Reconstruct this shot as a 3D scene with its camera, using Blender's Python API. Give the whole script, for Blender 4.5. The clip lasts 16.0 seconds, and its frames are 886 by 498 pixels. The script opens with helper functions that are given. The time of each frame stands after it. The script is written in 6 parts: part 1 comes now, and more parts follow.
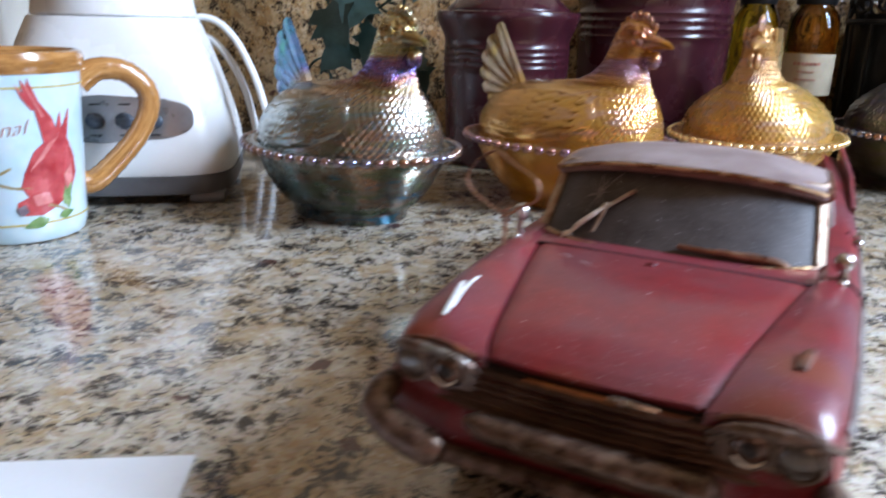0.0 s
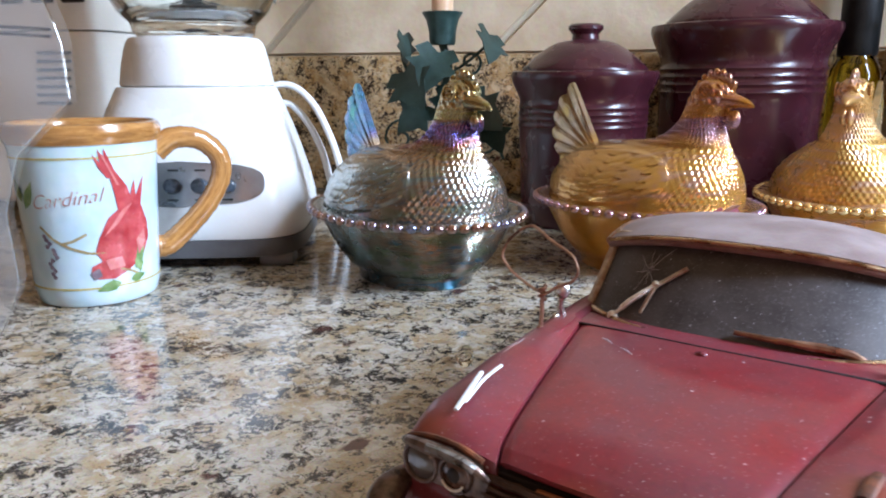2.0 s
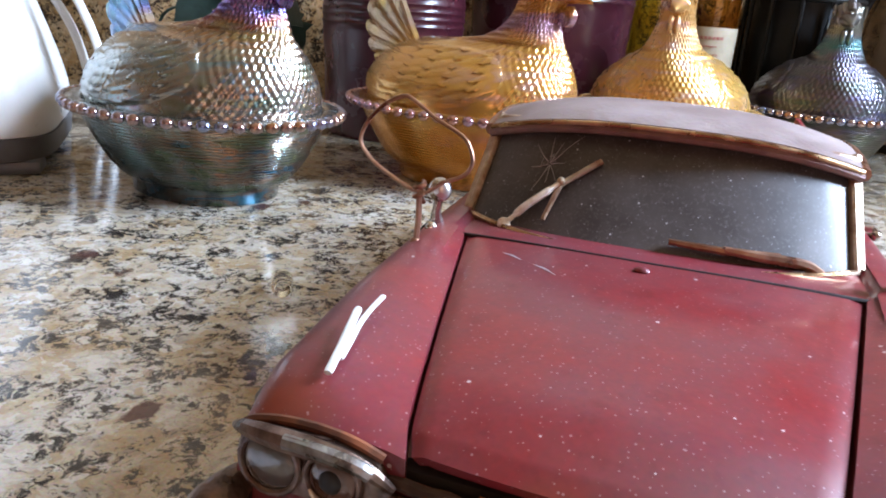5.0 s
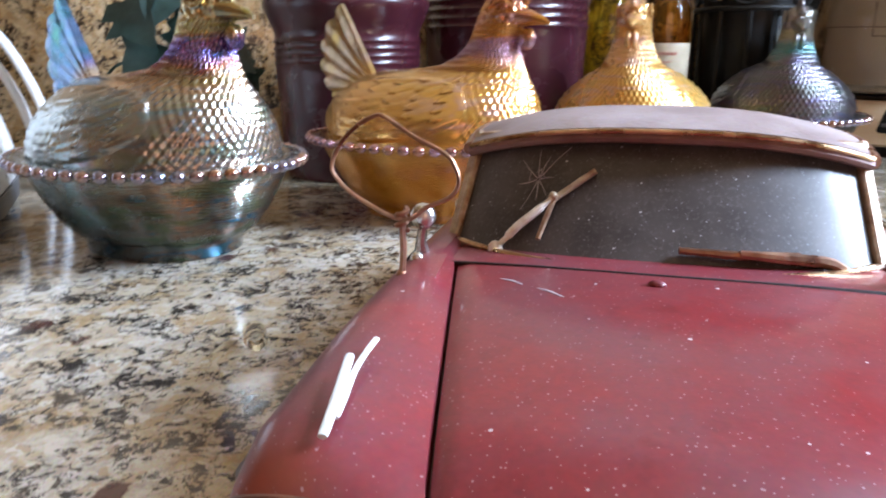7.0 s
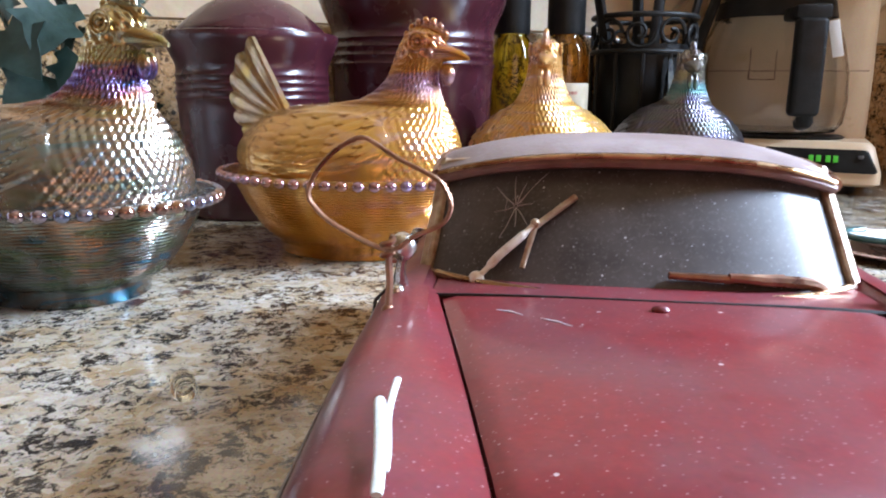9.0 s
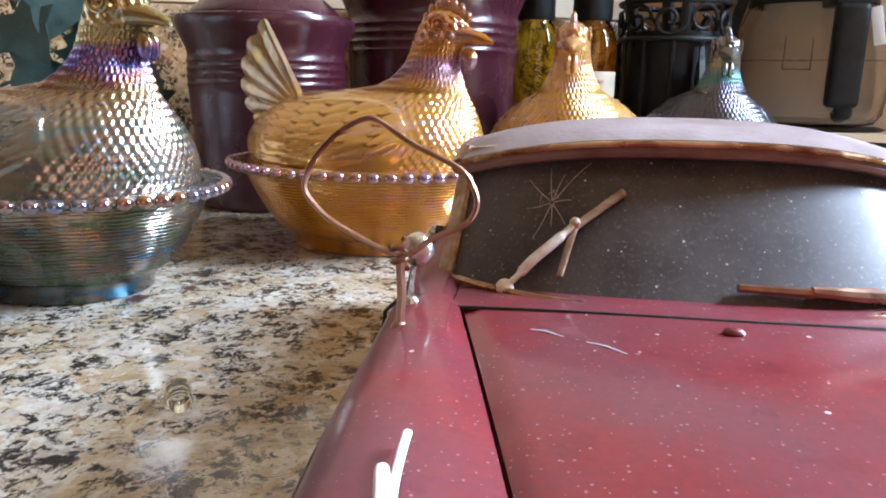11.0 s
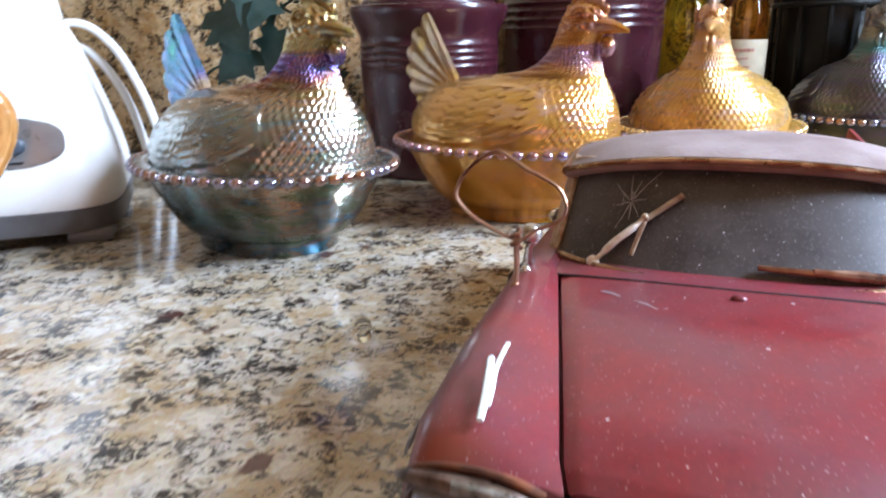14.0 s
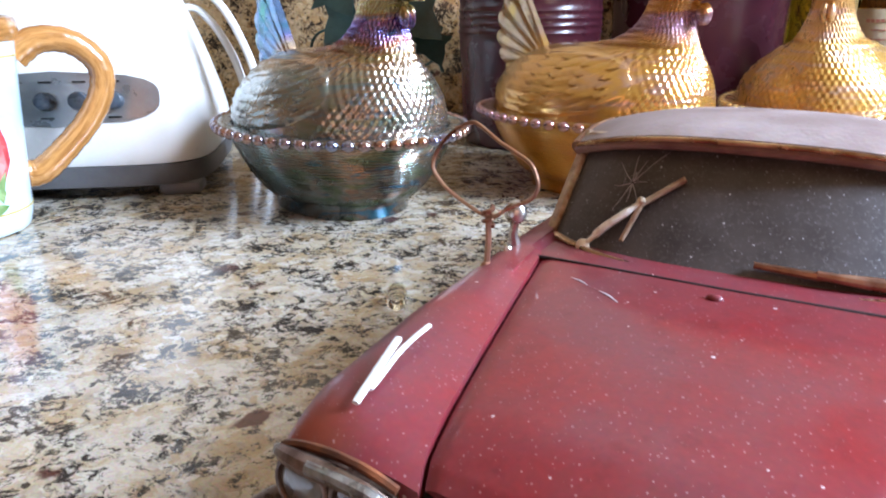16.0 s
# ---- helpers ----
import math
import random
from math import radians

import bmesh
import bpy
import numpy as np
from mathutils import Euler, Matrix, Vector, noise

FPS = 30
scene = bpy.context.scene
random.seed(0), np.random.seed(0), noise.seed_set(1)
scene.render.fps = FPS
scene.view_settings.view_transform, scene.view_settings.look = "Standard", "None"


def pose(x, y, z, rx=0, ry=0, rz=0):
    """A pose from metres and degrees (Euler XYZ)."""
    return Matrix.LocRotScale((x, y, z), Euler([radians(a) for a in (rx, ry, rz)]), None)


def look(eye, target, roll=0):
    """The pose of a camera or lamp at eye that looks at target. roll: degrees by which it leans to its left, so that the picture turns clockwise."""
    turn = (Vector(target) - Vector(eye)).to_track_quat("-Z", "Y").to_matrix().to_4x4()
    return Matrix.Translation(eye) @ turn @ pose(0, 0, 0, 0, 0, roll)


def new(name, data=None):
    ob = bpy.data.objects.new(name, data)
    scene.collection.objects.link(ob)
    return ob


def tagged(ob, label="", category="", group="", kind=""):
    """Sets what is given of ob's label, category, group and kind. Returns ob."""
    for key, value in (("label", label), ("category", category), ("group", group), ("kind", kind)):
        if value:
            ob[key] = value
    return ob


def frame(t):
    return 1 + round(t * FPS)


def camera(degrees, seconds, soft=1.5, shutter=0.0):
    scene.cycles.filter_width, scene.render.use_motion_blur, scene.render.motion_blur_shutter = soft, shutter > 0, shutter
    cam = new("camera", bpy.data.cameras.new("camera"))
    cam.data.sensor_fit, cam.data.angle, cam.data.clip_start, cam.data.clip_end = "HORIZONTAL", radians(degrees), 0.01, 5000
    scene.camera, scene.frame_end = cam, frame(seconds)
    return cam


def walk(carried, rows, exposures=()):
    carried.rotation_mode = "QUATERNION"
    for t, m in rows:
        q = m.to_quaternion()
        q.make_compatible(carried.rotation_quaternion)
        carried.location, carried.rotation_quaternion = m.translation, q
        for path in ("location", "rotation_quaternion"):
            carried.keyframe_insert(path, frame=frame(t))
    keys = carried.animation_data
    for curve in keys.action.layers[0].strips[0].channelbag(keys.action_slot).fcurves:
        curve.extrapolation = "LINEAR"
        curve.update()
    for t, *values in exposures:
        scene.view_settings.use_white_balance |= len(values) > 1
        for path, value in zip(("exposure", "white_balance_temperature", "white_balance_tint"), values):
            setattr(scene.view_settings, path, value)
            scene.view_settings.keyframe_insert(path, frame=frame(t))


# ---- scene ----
cam = camera(62.6, 16.0, 1.9, 0.5)
PATH = [
    (0, (0.091, 0.068, 0.13), (-0.075, 1.97, -0.467), 1.3),
    (0.5, (0.149, 0.072, 0.141), (-0.123, 1.977, -0.406), 0.4),
    (1, (0.168, 0.07, 0.141), (-0.284, 1.945, -0.388), -1.3),
    (1.5, (0.14, 0.076, 0.138), (-0.357, 1.96, -0.313), -2.2),
    (2, (0.108, 0.086, 0.134), (-0.318, 1.985, -0.323), -0.2),
    (2.5, (0.09, 0.102, 0.121), (-0.182, 2.006, -0.427), 1.4),
    (3, (0.095, 0.115, 0.117), (-0.005, 2.023, -0.476), 2.3),
    (3.5, (0.092, 0.142, 0.107), (0.189, 2.043, -0.505), 1.5),
    (4, (0.088, 0.14, 0.11), (0.268, 2.037, -0.497), 3.8),
    (4.5, (0.085, 0.141, 0.112), (0.277, 2.034, -0.506), 4.9),
    (4.7, (0.084, 0.143, 0.111), (0.265, 2.031, -0.523), 4.8),
    (6.8, (0.083, 0.16, 0.104), (0.278, 2.068, -0.463), 1.3),
    (7, (0.081, 0.161, 0.103), (0.332, 2.072, -0.43), -0.0),
    (7.5, (0.075, 0.161, 0.104), (0.425, 2.071, -0.375), -0.8),
    (8, (0.071, 0.164, 0.102), (0.506, 2.062, -0.352), -0.5),
    (8.5, (0.067, 0.164, 0.104), (0.589, 2.051, -0.305), 0.6),
    (9, (0.065, 0.173, 0.099), (0.609, 2.05, -0.328), 0.7),
    (9.2, (0.064, 0.175, 0.098), (0.588, 2.054, -0.342), 0.4),
    (11.3, (0.071, 0.199, 0.095), (0.565, 2.083, -0.36), 1.0),
    (11.5, (0.071, 0.201, 0.094), (0.571, 2.08, -0.373), 0.8),
    (12, (0.071, 0.202, 0.095), (0.547, 2.088, -0.368), 0.6),
    (12.5, (0.07, 0.197, 0.098), (0.515, 2.1, -0.327), 0.4),
    (13, (0.071, 0.182, 0.096), (0.449, 2.085, -0.392), 0.9),
    (13.5, (0.072, 0.166, 0.106), (0.291, 2.088, -0.398), -1.4),
    (14, (0.068, 0.139, 0.116), (0.144, 2.056, -0.449), -0.9),
    (14.5, (0.071, 0.125, 0.116), (0.031, 2.009, -0.552), 0.5),
    (15, (0.089, 0.128, 0.113), (-0.081, 1.99, -0.596), -0.3),
    (15.5, (0.104, 0.142, 0.112), (-0.131, 2.006, -0.573), -0.6),
    (16, (0.103, 0.147, 0.115), (-0.169, 2.021, -0.529), -0.3),
]
walk(cam, [(t, look(eye, target, roll)) for t, eye, target, roll in PATH],
     [(0, -0.48, 6600, 25), (1.5, -0.25, 6600, 25), (2.2, -0.24, 6600, 25), (3.2, -0.24, 6600, 25), (4.0, -0.04, 6600, 25), (8.5, 0.18, 6600, 25), (12, 0.30, 6600, 25), (14, 0.20, 6600, 25), (16, 0.20, 6600, 25)])


# ---- light, sky and exposure ----
world = bpy.data.worlds.new("sky")
world.use_nodes = True
scene.world = world
wn = world.node_tree
sky = wn.nodes.new("ShaderNodeTexSky")
sky.sky_type, sky.sun_disc = "NISHITA", False
sky.sun_elevation, sky.sun_rotation = radians(38), radians(200)
wn.links.new(sky.outputs[0], wn.nodes["Background"].inputs[0])
wn.nodes["Background"].inputs[1].default_value = 0.065


def area_lamp(name, place, target, w, h, watts, colour):
    d = bpy.data.lights.new(name, "AREA")
    d.shape, d.size, d.size_y, d.energy, d.color = "RECTANGLE", w, h, watts, colour
    ob = new(name, d)
    ob.matrix_world = look(place, target)
    return ob


# daylight through the tall window beside the counter
area_lamp("window_and_fill_light", (1.235, 0.22, 0.70), (0, 0.32, 0.20), 0.34, 0.84, 94, (0.545, 0.783, 0.985))
# warm fill lamp, set at an added window across the room
area_lamp("window_and_fill_light", (0.30, -2.48, 0.75), (0.2, 0.4, 0.75), 1.5, 1.0, 7, (1.0, 0.48, 0.15))


# ---- materials ----
def shader(name):
    m = bpy.data.materials.new(name)
    m.use_nodes = True
    nt = m.node_tree
    return m, nt, nt.nodes["Principled BSDF"]


def put(nt, kind, **sockets):
    n = nt.nodes.new(kind)
    for k, v in sockets.items():
        n.inputs[k.replace("_", " ")].default_value = v
    return n


def noise_tex(nt, scale, detail=4.0, rough=0.55, coord=None, distortion=0.0):
    n = put(nt, "ShaderNodeTexNoise", Scale=scale, Detail=detail, Roughness=rough, Distortion=distortion)
    if coord is None:
        coord = nt.nodes.new("ShaderNodeTexCoord").outputs["Object"]
    nt.links.new(coord, n.inputs["Vector"])
    return n


def ramp(nt, fac, stops):
    r = nt.nodes.new("ShaderNodeValToRGB")
    e = r.color_ramp.elements
    while len(e) < len(stops):
        e.new(0.5)
    for el, (p, c) in zip(e, stops):
        el.position = p
        el.color = (c, c, c, 1) if isinstance(c, float) else (*c, 1)
    nt.links.new(fac, r.inputs[0])
    return r.outputs[0]


def mix(nt, fac, a, b, kind="MIX"):
    n = nt.nodes.new("ShaderNodeMix")
    n.data_type, n.blend_type = "RGBA", kind
    for value, socket in ((fac, n.inputs[0]), (a, n.inputs[6]), (b, n.inputs[7])):
        if hasattr(value, "is_linked"):
            nt.links.new(value, socket)
        elif isinstance(value, tuple):
            socket.default_value = (*value, 1)
        else:
            socket.default_value = value
    return n.outputs[2]


def relief(nt, bsdf, height, strength, distance, under=None):
    b = put(nt, "ShaderNodeBump", Strength=strength, Distance=distance)
    nt.links.new(height, b.inputs["Height"])
    if under is not None:
        nt.links.new(under, b.inputs["Normal"])
    nt.links.new(b.outputs[0], bsdf.inputs["Normal"])
    return b.outputs[0]


def plain(name, dark, light, scale=60, rough=0.4, metal=0.0, bump=0.0004, fine=400, coat=0.0, spread=0.12):
    """Two tones in blotches, fine grain in colour and relief, uneven gloss."""
    m, nt, b = shader(name)
    big, small = noise_tex(nt, scale), noise_tex(nt, fine, 3)
    c = mix(nt, ramp(nt, big.outputs[0], [(0.32, 0.0), (0.68, 1.0)]), dark, light)
    c = mix(nt, 0.16, c, small.outputs[1], "OVERLAY")
    nt.links.new(c, b.inputs["Base Color"])
    r = ramp(nt, big.outputs[0], [(0.3, max(0.02, rough - spread)), (0.7, min(1.0, rough + spread))])
    nt.links.new(r, b.inputs["Roughness"])
    b.inputs["Metallic"].default_value = metal
    b.inputs["Coat Weight"].default_value = coat
    b.inputs["Coat Roughness"].default_value = 0.06
    if bump:
        relief(nt, b, small.outputs[0], 0.5, bump)
    return m


def granite(name, tone=(1.0, 1.0, 1.0)):
    m, nt, b = shader(name)
    co = nt.nodes.new("ShaderNodeTexCoord").outputs["Object"]
    warp = noise_tex(nt, 90, 3, 0.6, co)
    v = nt.nodes.new("ShaderNodeMix")
    v.data_type = "VECTOR"
    v.inputs[0].default_value = 0.016
    nt.links.new(co, v.inputs[4])
    nt.links.new(warp.outputs[1], v.inputs[5])
    pos = v.outputs[1]
    cloud = noise_tex(nt, 40, 6, 0.66, pos)
    c = ramp(nt, cloud.outputs[0], [(0.32, (0.42, 0.29, 0.16)), (0.42, (0.55, 0.43, 0.28)), (0.50, (0.63, 0.55, 0.43)), (0.58, (0.69, 0.65, 0.58)), (0.68, (0.76, 0.74, 0.71))])
    # translucent grey quartz, pale crystals and ochre grains
    quartz = noise_tex(nt, 150, 6, 0.72, pos)
    c = mix(nt, ramp(nt, quartz.outputs[0], [(0.49, 0.0), (0.64, 0.62)]), c, (0.29, 0.27, 0.27))
    cell = put(nt, "ShaderNodeTexVoronoi", Scale=240)
    nt.links.new(pos, cell.inputs["Vector"])
    sep = nt.nodes.new("ShaderNodeSeparateColor")
    nt.links.new(cell.outputs["Color"], sep.inputs[0])
    c = mix(nt, ramp(nt, sep.outputs[0], [(0.60, 0.0), (0.95, 0.55)]), c, (0.86, 0.84, 0.80))
    c = mix(nt, ramp(nt, sep.outputs[2], [(0.78, 0.0), (0.97, 0.50)]), c, (0.47, 0.30, 0.15))
    # dark mica flecks that gather in soft patches
    fleck = noise_tex(nt, 290, 6, 0.70, pos, 0.15)
    patch = noise_tex(nt, 56, 4, 0.62, co)
    add = nt.nodes.new("ShaderNodeMath")
    add.operation = "MULTIPLY_ADD"
    nt.links.new(patch.outputs[0], add.inputs[0])
    add.inputs[1].default_value = 0.70
    nt.links.new(fleck.outputs[0], add.inputs[2])
    c = mix(nt, ramp(nt, add.outputs[0], [(0.855, 0.0), (0.905, 0.60), (0.955, 0.97)]), c, (0.022, 0.018, 0.020))
    # a few maroon garnet spots
    spot = put(nt, "ShaderNodeTexVoronoi", Scale=34)
    nt.links.new(pos, spot.inputs["Vector"])
    pick = nt.nodes.new("ShaderNodeSeparateColor")
    nt.links.new(spot.outputs["Color"], pick.inputs[0])
    size = nt.nodes.new("ShaderNodeMath")
    size.operation = "MULTIPLY_ADD"
    nt.links.new(pick.outputs[0], size.inputs[0])
    size.inputs[1].default_value = -0.15
    nt.links.new(spot.outputs["Distance"], size.inputs[2])
    c = mix(nt, ramp(nt, size.outputs[0], [(0.0, 0.9), (0.05, 0.0)]), c, (0.085, 0.020, 0.018))
    c = mix(nt, 1.0, c, tone, "MULTIPLY")
    grain = noise_tex(nt, 1100, 2, 0.5, co)
    c = mix(nt, 0.30, c, grain.outputs[1], "OVERLAY")
    nt.links.new(c, b.inputs["Base Color"])
    r = ramp(nt, cloud.outputs[0], [(0.3, 0.10), (0.7, 0.17)])
    nt.links.new(r, b.inputs["Roughness"])
    b.inputs["Specular IOR Level"].default_value = 0.6
    relief(nt, b, fleck.outputs[0], 0.04, 0.0003)
    return m


def carnival(name, foot, bowl, body, copper, flush, neck, head, tail, see, shine, gloss, sheen):
    """Pressed lustre glass: its metallic film changes hue from foot to comb."""
    m, nt, b = shader(name)
    co = nt.nodes.new("ShaderNodeTexCoord").outputs["Object"]
    xyz = nt.nodes.new("ShaderNodeSeparateXYZ")
    nt.links.new(co, xyz.inputs[0])

    def blend(a, k, c):
        n = nt.nodes.new("ShaderNodeMath")
        n.operation = "MULTIPLY_ADD"
        nt.links.new(a, n.inputs[0])
        n.inputs[1].default_value = k
        nt.links.new(c, n.inputs[2])
        return n.outputs[0]

    n = noise_tex(nt, 60, 4, 0.6, co)
    up = put(nt, "ShaderNodeMapRange", From_Min=0.013, From_Max=0.163)
    nt.links.new(blend(n.outputs[0], 0.016, xyz.outputs[2]), up.inputs[0])
    c = ramp(nt, up.outputs[0], [(0.0, foot), (0.10, foot), (0.21, bowl), (0.27, body), (0.47, body), (0.545, copper), (0.572, copper), (0.598, flush), (0.622, neck), (0.660, neck), (0.695, head), (1.0, head)])
    far = put(nt, "ShaderNodeMapRange", From_Min=0.132, From_Max=0.150)
    nt.links.new(blend(xyz.outputs[0], -1.0, xyz.outputs[2]), far.inputs[0])
    hue = noise_tex(nt, 46, 2, 0.5, co)
    film = ramp(nt, hue.outputs[0], [(0.30, tail), (0.44, tuple(0.75 * p + 0.25 * q for p, q in zip(tail, neck))), (0.52, tuple(0.6 * v for v in sheen[5])), (0.62, sheen[0]), (0.72, tail)])
    c = mix(nt, far.outputs[0], c, film)
    bands = nt.nodes.new("ShaderNodeMapping")
    bands.inputs["Scale"].default_value = (1.0, 1.0, 4.0)
    nt.links.new(co, bands.inputs["Vector"])
    drift = noise_tex(nt, 34, 5, 0.62, bands.outputs[0], 0.8)
    rainbow = ramp(nt, drift.outputs[0], [(p, v) for p, v in zip((0.30, 0.40, 0.47, 0.54, 0.61, 0.70), sheen)])
    breast = put(nt, "ShaderNodeMapRange", From_Min=0.0, From_Max=0.05, To_Min=0.10, To_Max=0.44)
    nt.links.new(xyz.outputs[0], breast.inputs[0])
    c = mix(nt, breast.outputs[0], c, rainbow)
    nt.links.new(c, b.inputs["Base Color"])
    b.inputs["Metallic"].default_value = shine
    b.inputs["Transmission Weight"].default_value = see
    b.inputs["IOR"].default_value = 1.5
    b.inputs["Coat Weight"].default_value = 0.25
    b.inputs["Coat Roughness"].default_value = 0.05
    lustre = noise_tex(nt, 90, 3, 0.6, co)
    nt.links.new(ramp(nt, lustre.outputs[0], [(0.3, gloss), (0.7, gloss + 0.10)]), b.inputs["Roughness"])
    fine = noise_tex(nt, 420, 3, 0.5, co)
    relief(nt, b, fine.outputs[0], 0.22, 0.0006)
    return m


def car_paint(name, red, dusty, specks=True):
    """Dull hand-painted red with rust, grime and dust specks."""
    m, nt, b = shader(name)
    co = nt.nodes.new("ShaderNodeTexCoord").outputs["Object"]
    big, mid, fine = noise_tex(nt, 32, 5, 0.6, co), noise_tex(nt, 140, 4, 0.6, co), noise_tex(nt, 900, 2, 0.5, co)
    c = mix(nt, ramp(nt, big.outputs[0], [(0.36, 0.0), (0.64, 1.0)]), red, dusty)
    c = mix(nt, ramp(nt, mid.outputs[0], [(0.56, 0.0), (0.80, 0.55)]), c, tuple(0.45 * v for v in red))
    c = mix(nt, 0.2, c, fine.outputs[1], "OVERLAY")
    # rust blooms: by the badge holes and along the lip of the hood
    for at, reach in (((0.043, -0.062, 0.058), 0.007), ((0.038, -0.0815, 0.053), 0.008), ((-0.046, -0.0815, 0.054), 0.009), ((-0.006, -0.0860, 0.049), 0.0075)):
        d = nt.nodes.new("ShaderNodeVectorMath")
        d.operation = "DISTANCE"
        d.inputs[1].default_value = at
        nt.links.new(co, d.inputs[0])
        w = nt.nodes.new("ShaderNodeMath")
        w.operation = "MULTIPLY_ADD"
        nt.links.new(big.outputs[0], w.inputs[0])
        w.inputs[1].default_value = -0.016
        nt.links.new(d.outputs["Value"], w.inputs[2])
        k = put(nt, "ShaderNodeMapRange", From_Min=reach * 0.45 - 0.008, From_Max=reach - 0.006, To_Min=0.5, To_Max=0.0)
        nt.links.new(w.outputs[0], k.inputs[0])
        c = mix(nt, k.outputs[0], c, (0.22, 0.048, 0.008))
    if specks:
        cell = put(nt, "ShaderNodeTexVoronoi", Scale=330)
        nt.links.new(co, cell.inputs["Vector"])
        sep = nt.nodes.new("ShaderNodeSeparateColor")
        nt.links.new(cell.outputs["Color"], sep.inputs[0])
        size = nt.nodes.new("ShaderNodeMath")
        size.operation = "MULTIPLY_ADD"
        rare = nt.nodes.new("ShaderNodeMath")
        rare.operation = "POWER"
        nt.links.new(sep.outputs[0], rare.inputs[0])
        rare.inputs[1].default_value = 3.0
        nt.links.new(rare.outputs[0], size.inputs[0])
        size.inputs[1].default_value = -0.15
        nt.links.new(cell.outputs["Distance"], size.inputs[2])
        few = nt.nodes.new("ShaderNodeMath")
        few.operation = "ADD"
        nt.links.new(size.outputs[0], few.inputs[0])
        few.inputs[1].default_value = 0.036
        c = mix(nt, ramp(nt, few.outputs[0], [(0.0, 0.75), (0.03, 0.0)]), c, (0.62, 0.52, 0.53))
        dots = put(nt, "ShaderNodeTexVoronoi", Scale=950)
        nt.links.new(co, dots.inputs["Vector"])
        tone = nt.nodes.new("ShaderNodeSeparateColor")
        nt.links.new(dots.outputs["Color"], tone.inputs[0])
        thin = nt.nodes.new("ShaderNodeMath")
        thin.operation = "MULTIPLY_ADD"
        nt.links.new(tone.outputs[1], thin.inputs[0])
        thin.inputs[1].default_value = -0.15
        nt.links.new(dots.outputs["Distance"], thin.inputs[2])
        c = mix(nt, ramp(nt, thin.outputs[0], [(0.0, 0.34), (0.08, 0.0)]), c, (0.50, 0.36, 0.38))
    nt.links.new(c, b.inputs["Base Color"])
    nt.links.new(ramp(nt, big.outputs[0], [(0.3, 0.38), (0.7, 0.54)]), b.inputs["Roughness"])
    b.inputs["Specular IOR Level"].default_value = 0.32
    b.inputs["Coat Weight"].default_value = 0.36
    b.inputs["Coat Roughness"].default_value = 0.12
    relief(nt, b, mid.outputs[0], 0.12, 0.0006)
    return m


def wood_glaze(name):
    """Streaks that follow the piece's own grain attribute."""
    m, nt, b = shader(name)
    at = nt.nodes.new("ShaderNodeAttribute")
    at.attribute_name = "grain"
    n, fine = noise_tex(nt, 1.6, 5, 0.62, at.outputs["Vector"], 0.5), noise_tex(nt, 5.5, 3, 0.6, at.outputs["Vector"])
    c = ramp(nt, n.outputs[0], [(0.28, (0.17, 0.060, 0.014)), (0.42, (0.33, 0.135, 0.036)), (0.55, (0.46, 0.205, 0.062)), (0.75, (0.56, 0.28, 0.10))])
    c = mix(nt, ramp(nt, fine.outputs[0], [(0.55, 0.0), (0.72, 0.55)]), c, (0.16, 0.058, 0.016))
    nt.links.new(c, b.inputs["Base Color"])
    b.inputs["Roughness"].default_value = 0.2
    b.inputs["Coat Weight"].default_value = 0.6
    relief(nt, b, n.outputs[0], 0.3, 0.0008)
    return m


def dusty_glass(name):
    """Smoked glass under a haze of dust and pale specks."""
    m, nt, b = shader(name)
    co = nt.nodes.new("ShaderNodeTexCoord").outputs["Object"]
    haze, fine = noise_tex(nt, 60, 4, 0.6, co), noise_tex(nt, 1300, 2, 0.6, co)
    c = mix(nt, ramp(nt, haze.outputs[0], [(0.3, 0.0), (0.7, 1.0)]), (0.044, 0.034, 0.034), (0.098, 0.083, 0.083))
    c = mix(nt, ramp(nt, fine.outputs[0], [(0.54, 0.0), (0.72, 0.32)]), c, (0.18, 0.17, 0.17))
    for scale, share, tint in ((420, -0.075, (0.60, 0.61, 0.65)), (900, -0.14, (0.24, 0.24, 0.26))):
        cell = put(nt, "ShaderNodeTexVoronoi", Scale=scale)
        nt.links.new(co, cell.inputs["Vector"])
        sep = nt.nodes.new("ShaderNodeSeparateColor")
        nt.links.new(cell.outputs["Color"], sep.inputs[0])
        size = nt.nodes.new("ShaderNodeMath")
        size.operation = "MULTIPLY_ADD"
        nt.links.new(sep.outputs[0], size.inputs[0])
        size.inputs[1].default_value = share
        nt.links.new(cell.outputs["Distance"], size.inputs[2])
        c = mix(nt, ramp(nt, size.outputs[0], [(0.0, 0.8), (0.05, 0.0)]), c, tint)
    nt.links.new(c, b.inputs["Base Color"])
    b.inputs["Roughness"].default_value = 0.5
    b.inputs["Specular IOR Level"].default_value = 0.2
    b.inputs["Coat Weight"].default_value = 0.20
    nt.links.new(ramp(nt, haze.outputs[0], [(0.3, 0.13), (0.7, 0.21)]), b.inputs["Coat Roughness"])
    return m


def clear_glass(name, tint, rough=0.02):
    m, nt, b = shader(name)
    b.inputs["Base Color"].default_value = (*tint, 1)
    b.inputs["Transmission Weight"].default_value = 1.0
    b.inputs["IOR"].default_value = 1.45
    n = noise_tex(nt, 70, 2)
    nt.links.new(ramp(nt, n.outputs[0], [(0.3, rough), (0.7, rough + 0.05)]), b.inputs["Roughness"])
    relief(nt, b, n.outputs[0], 0.15, 0.002)
    return m


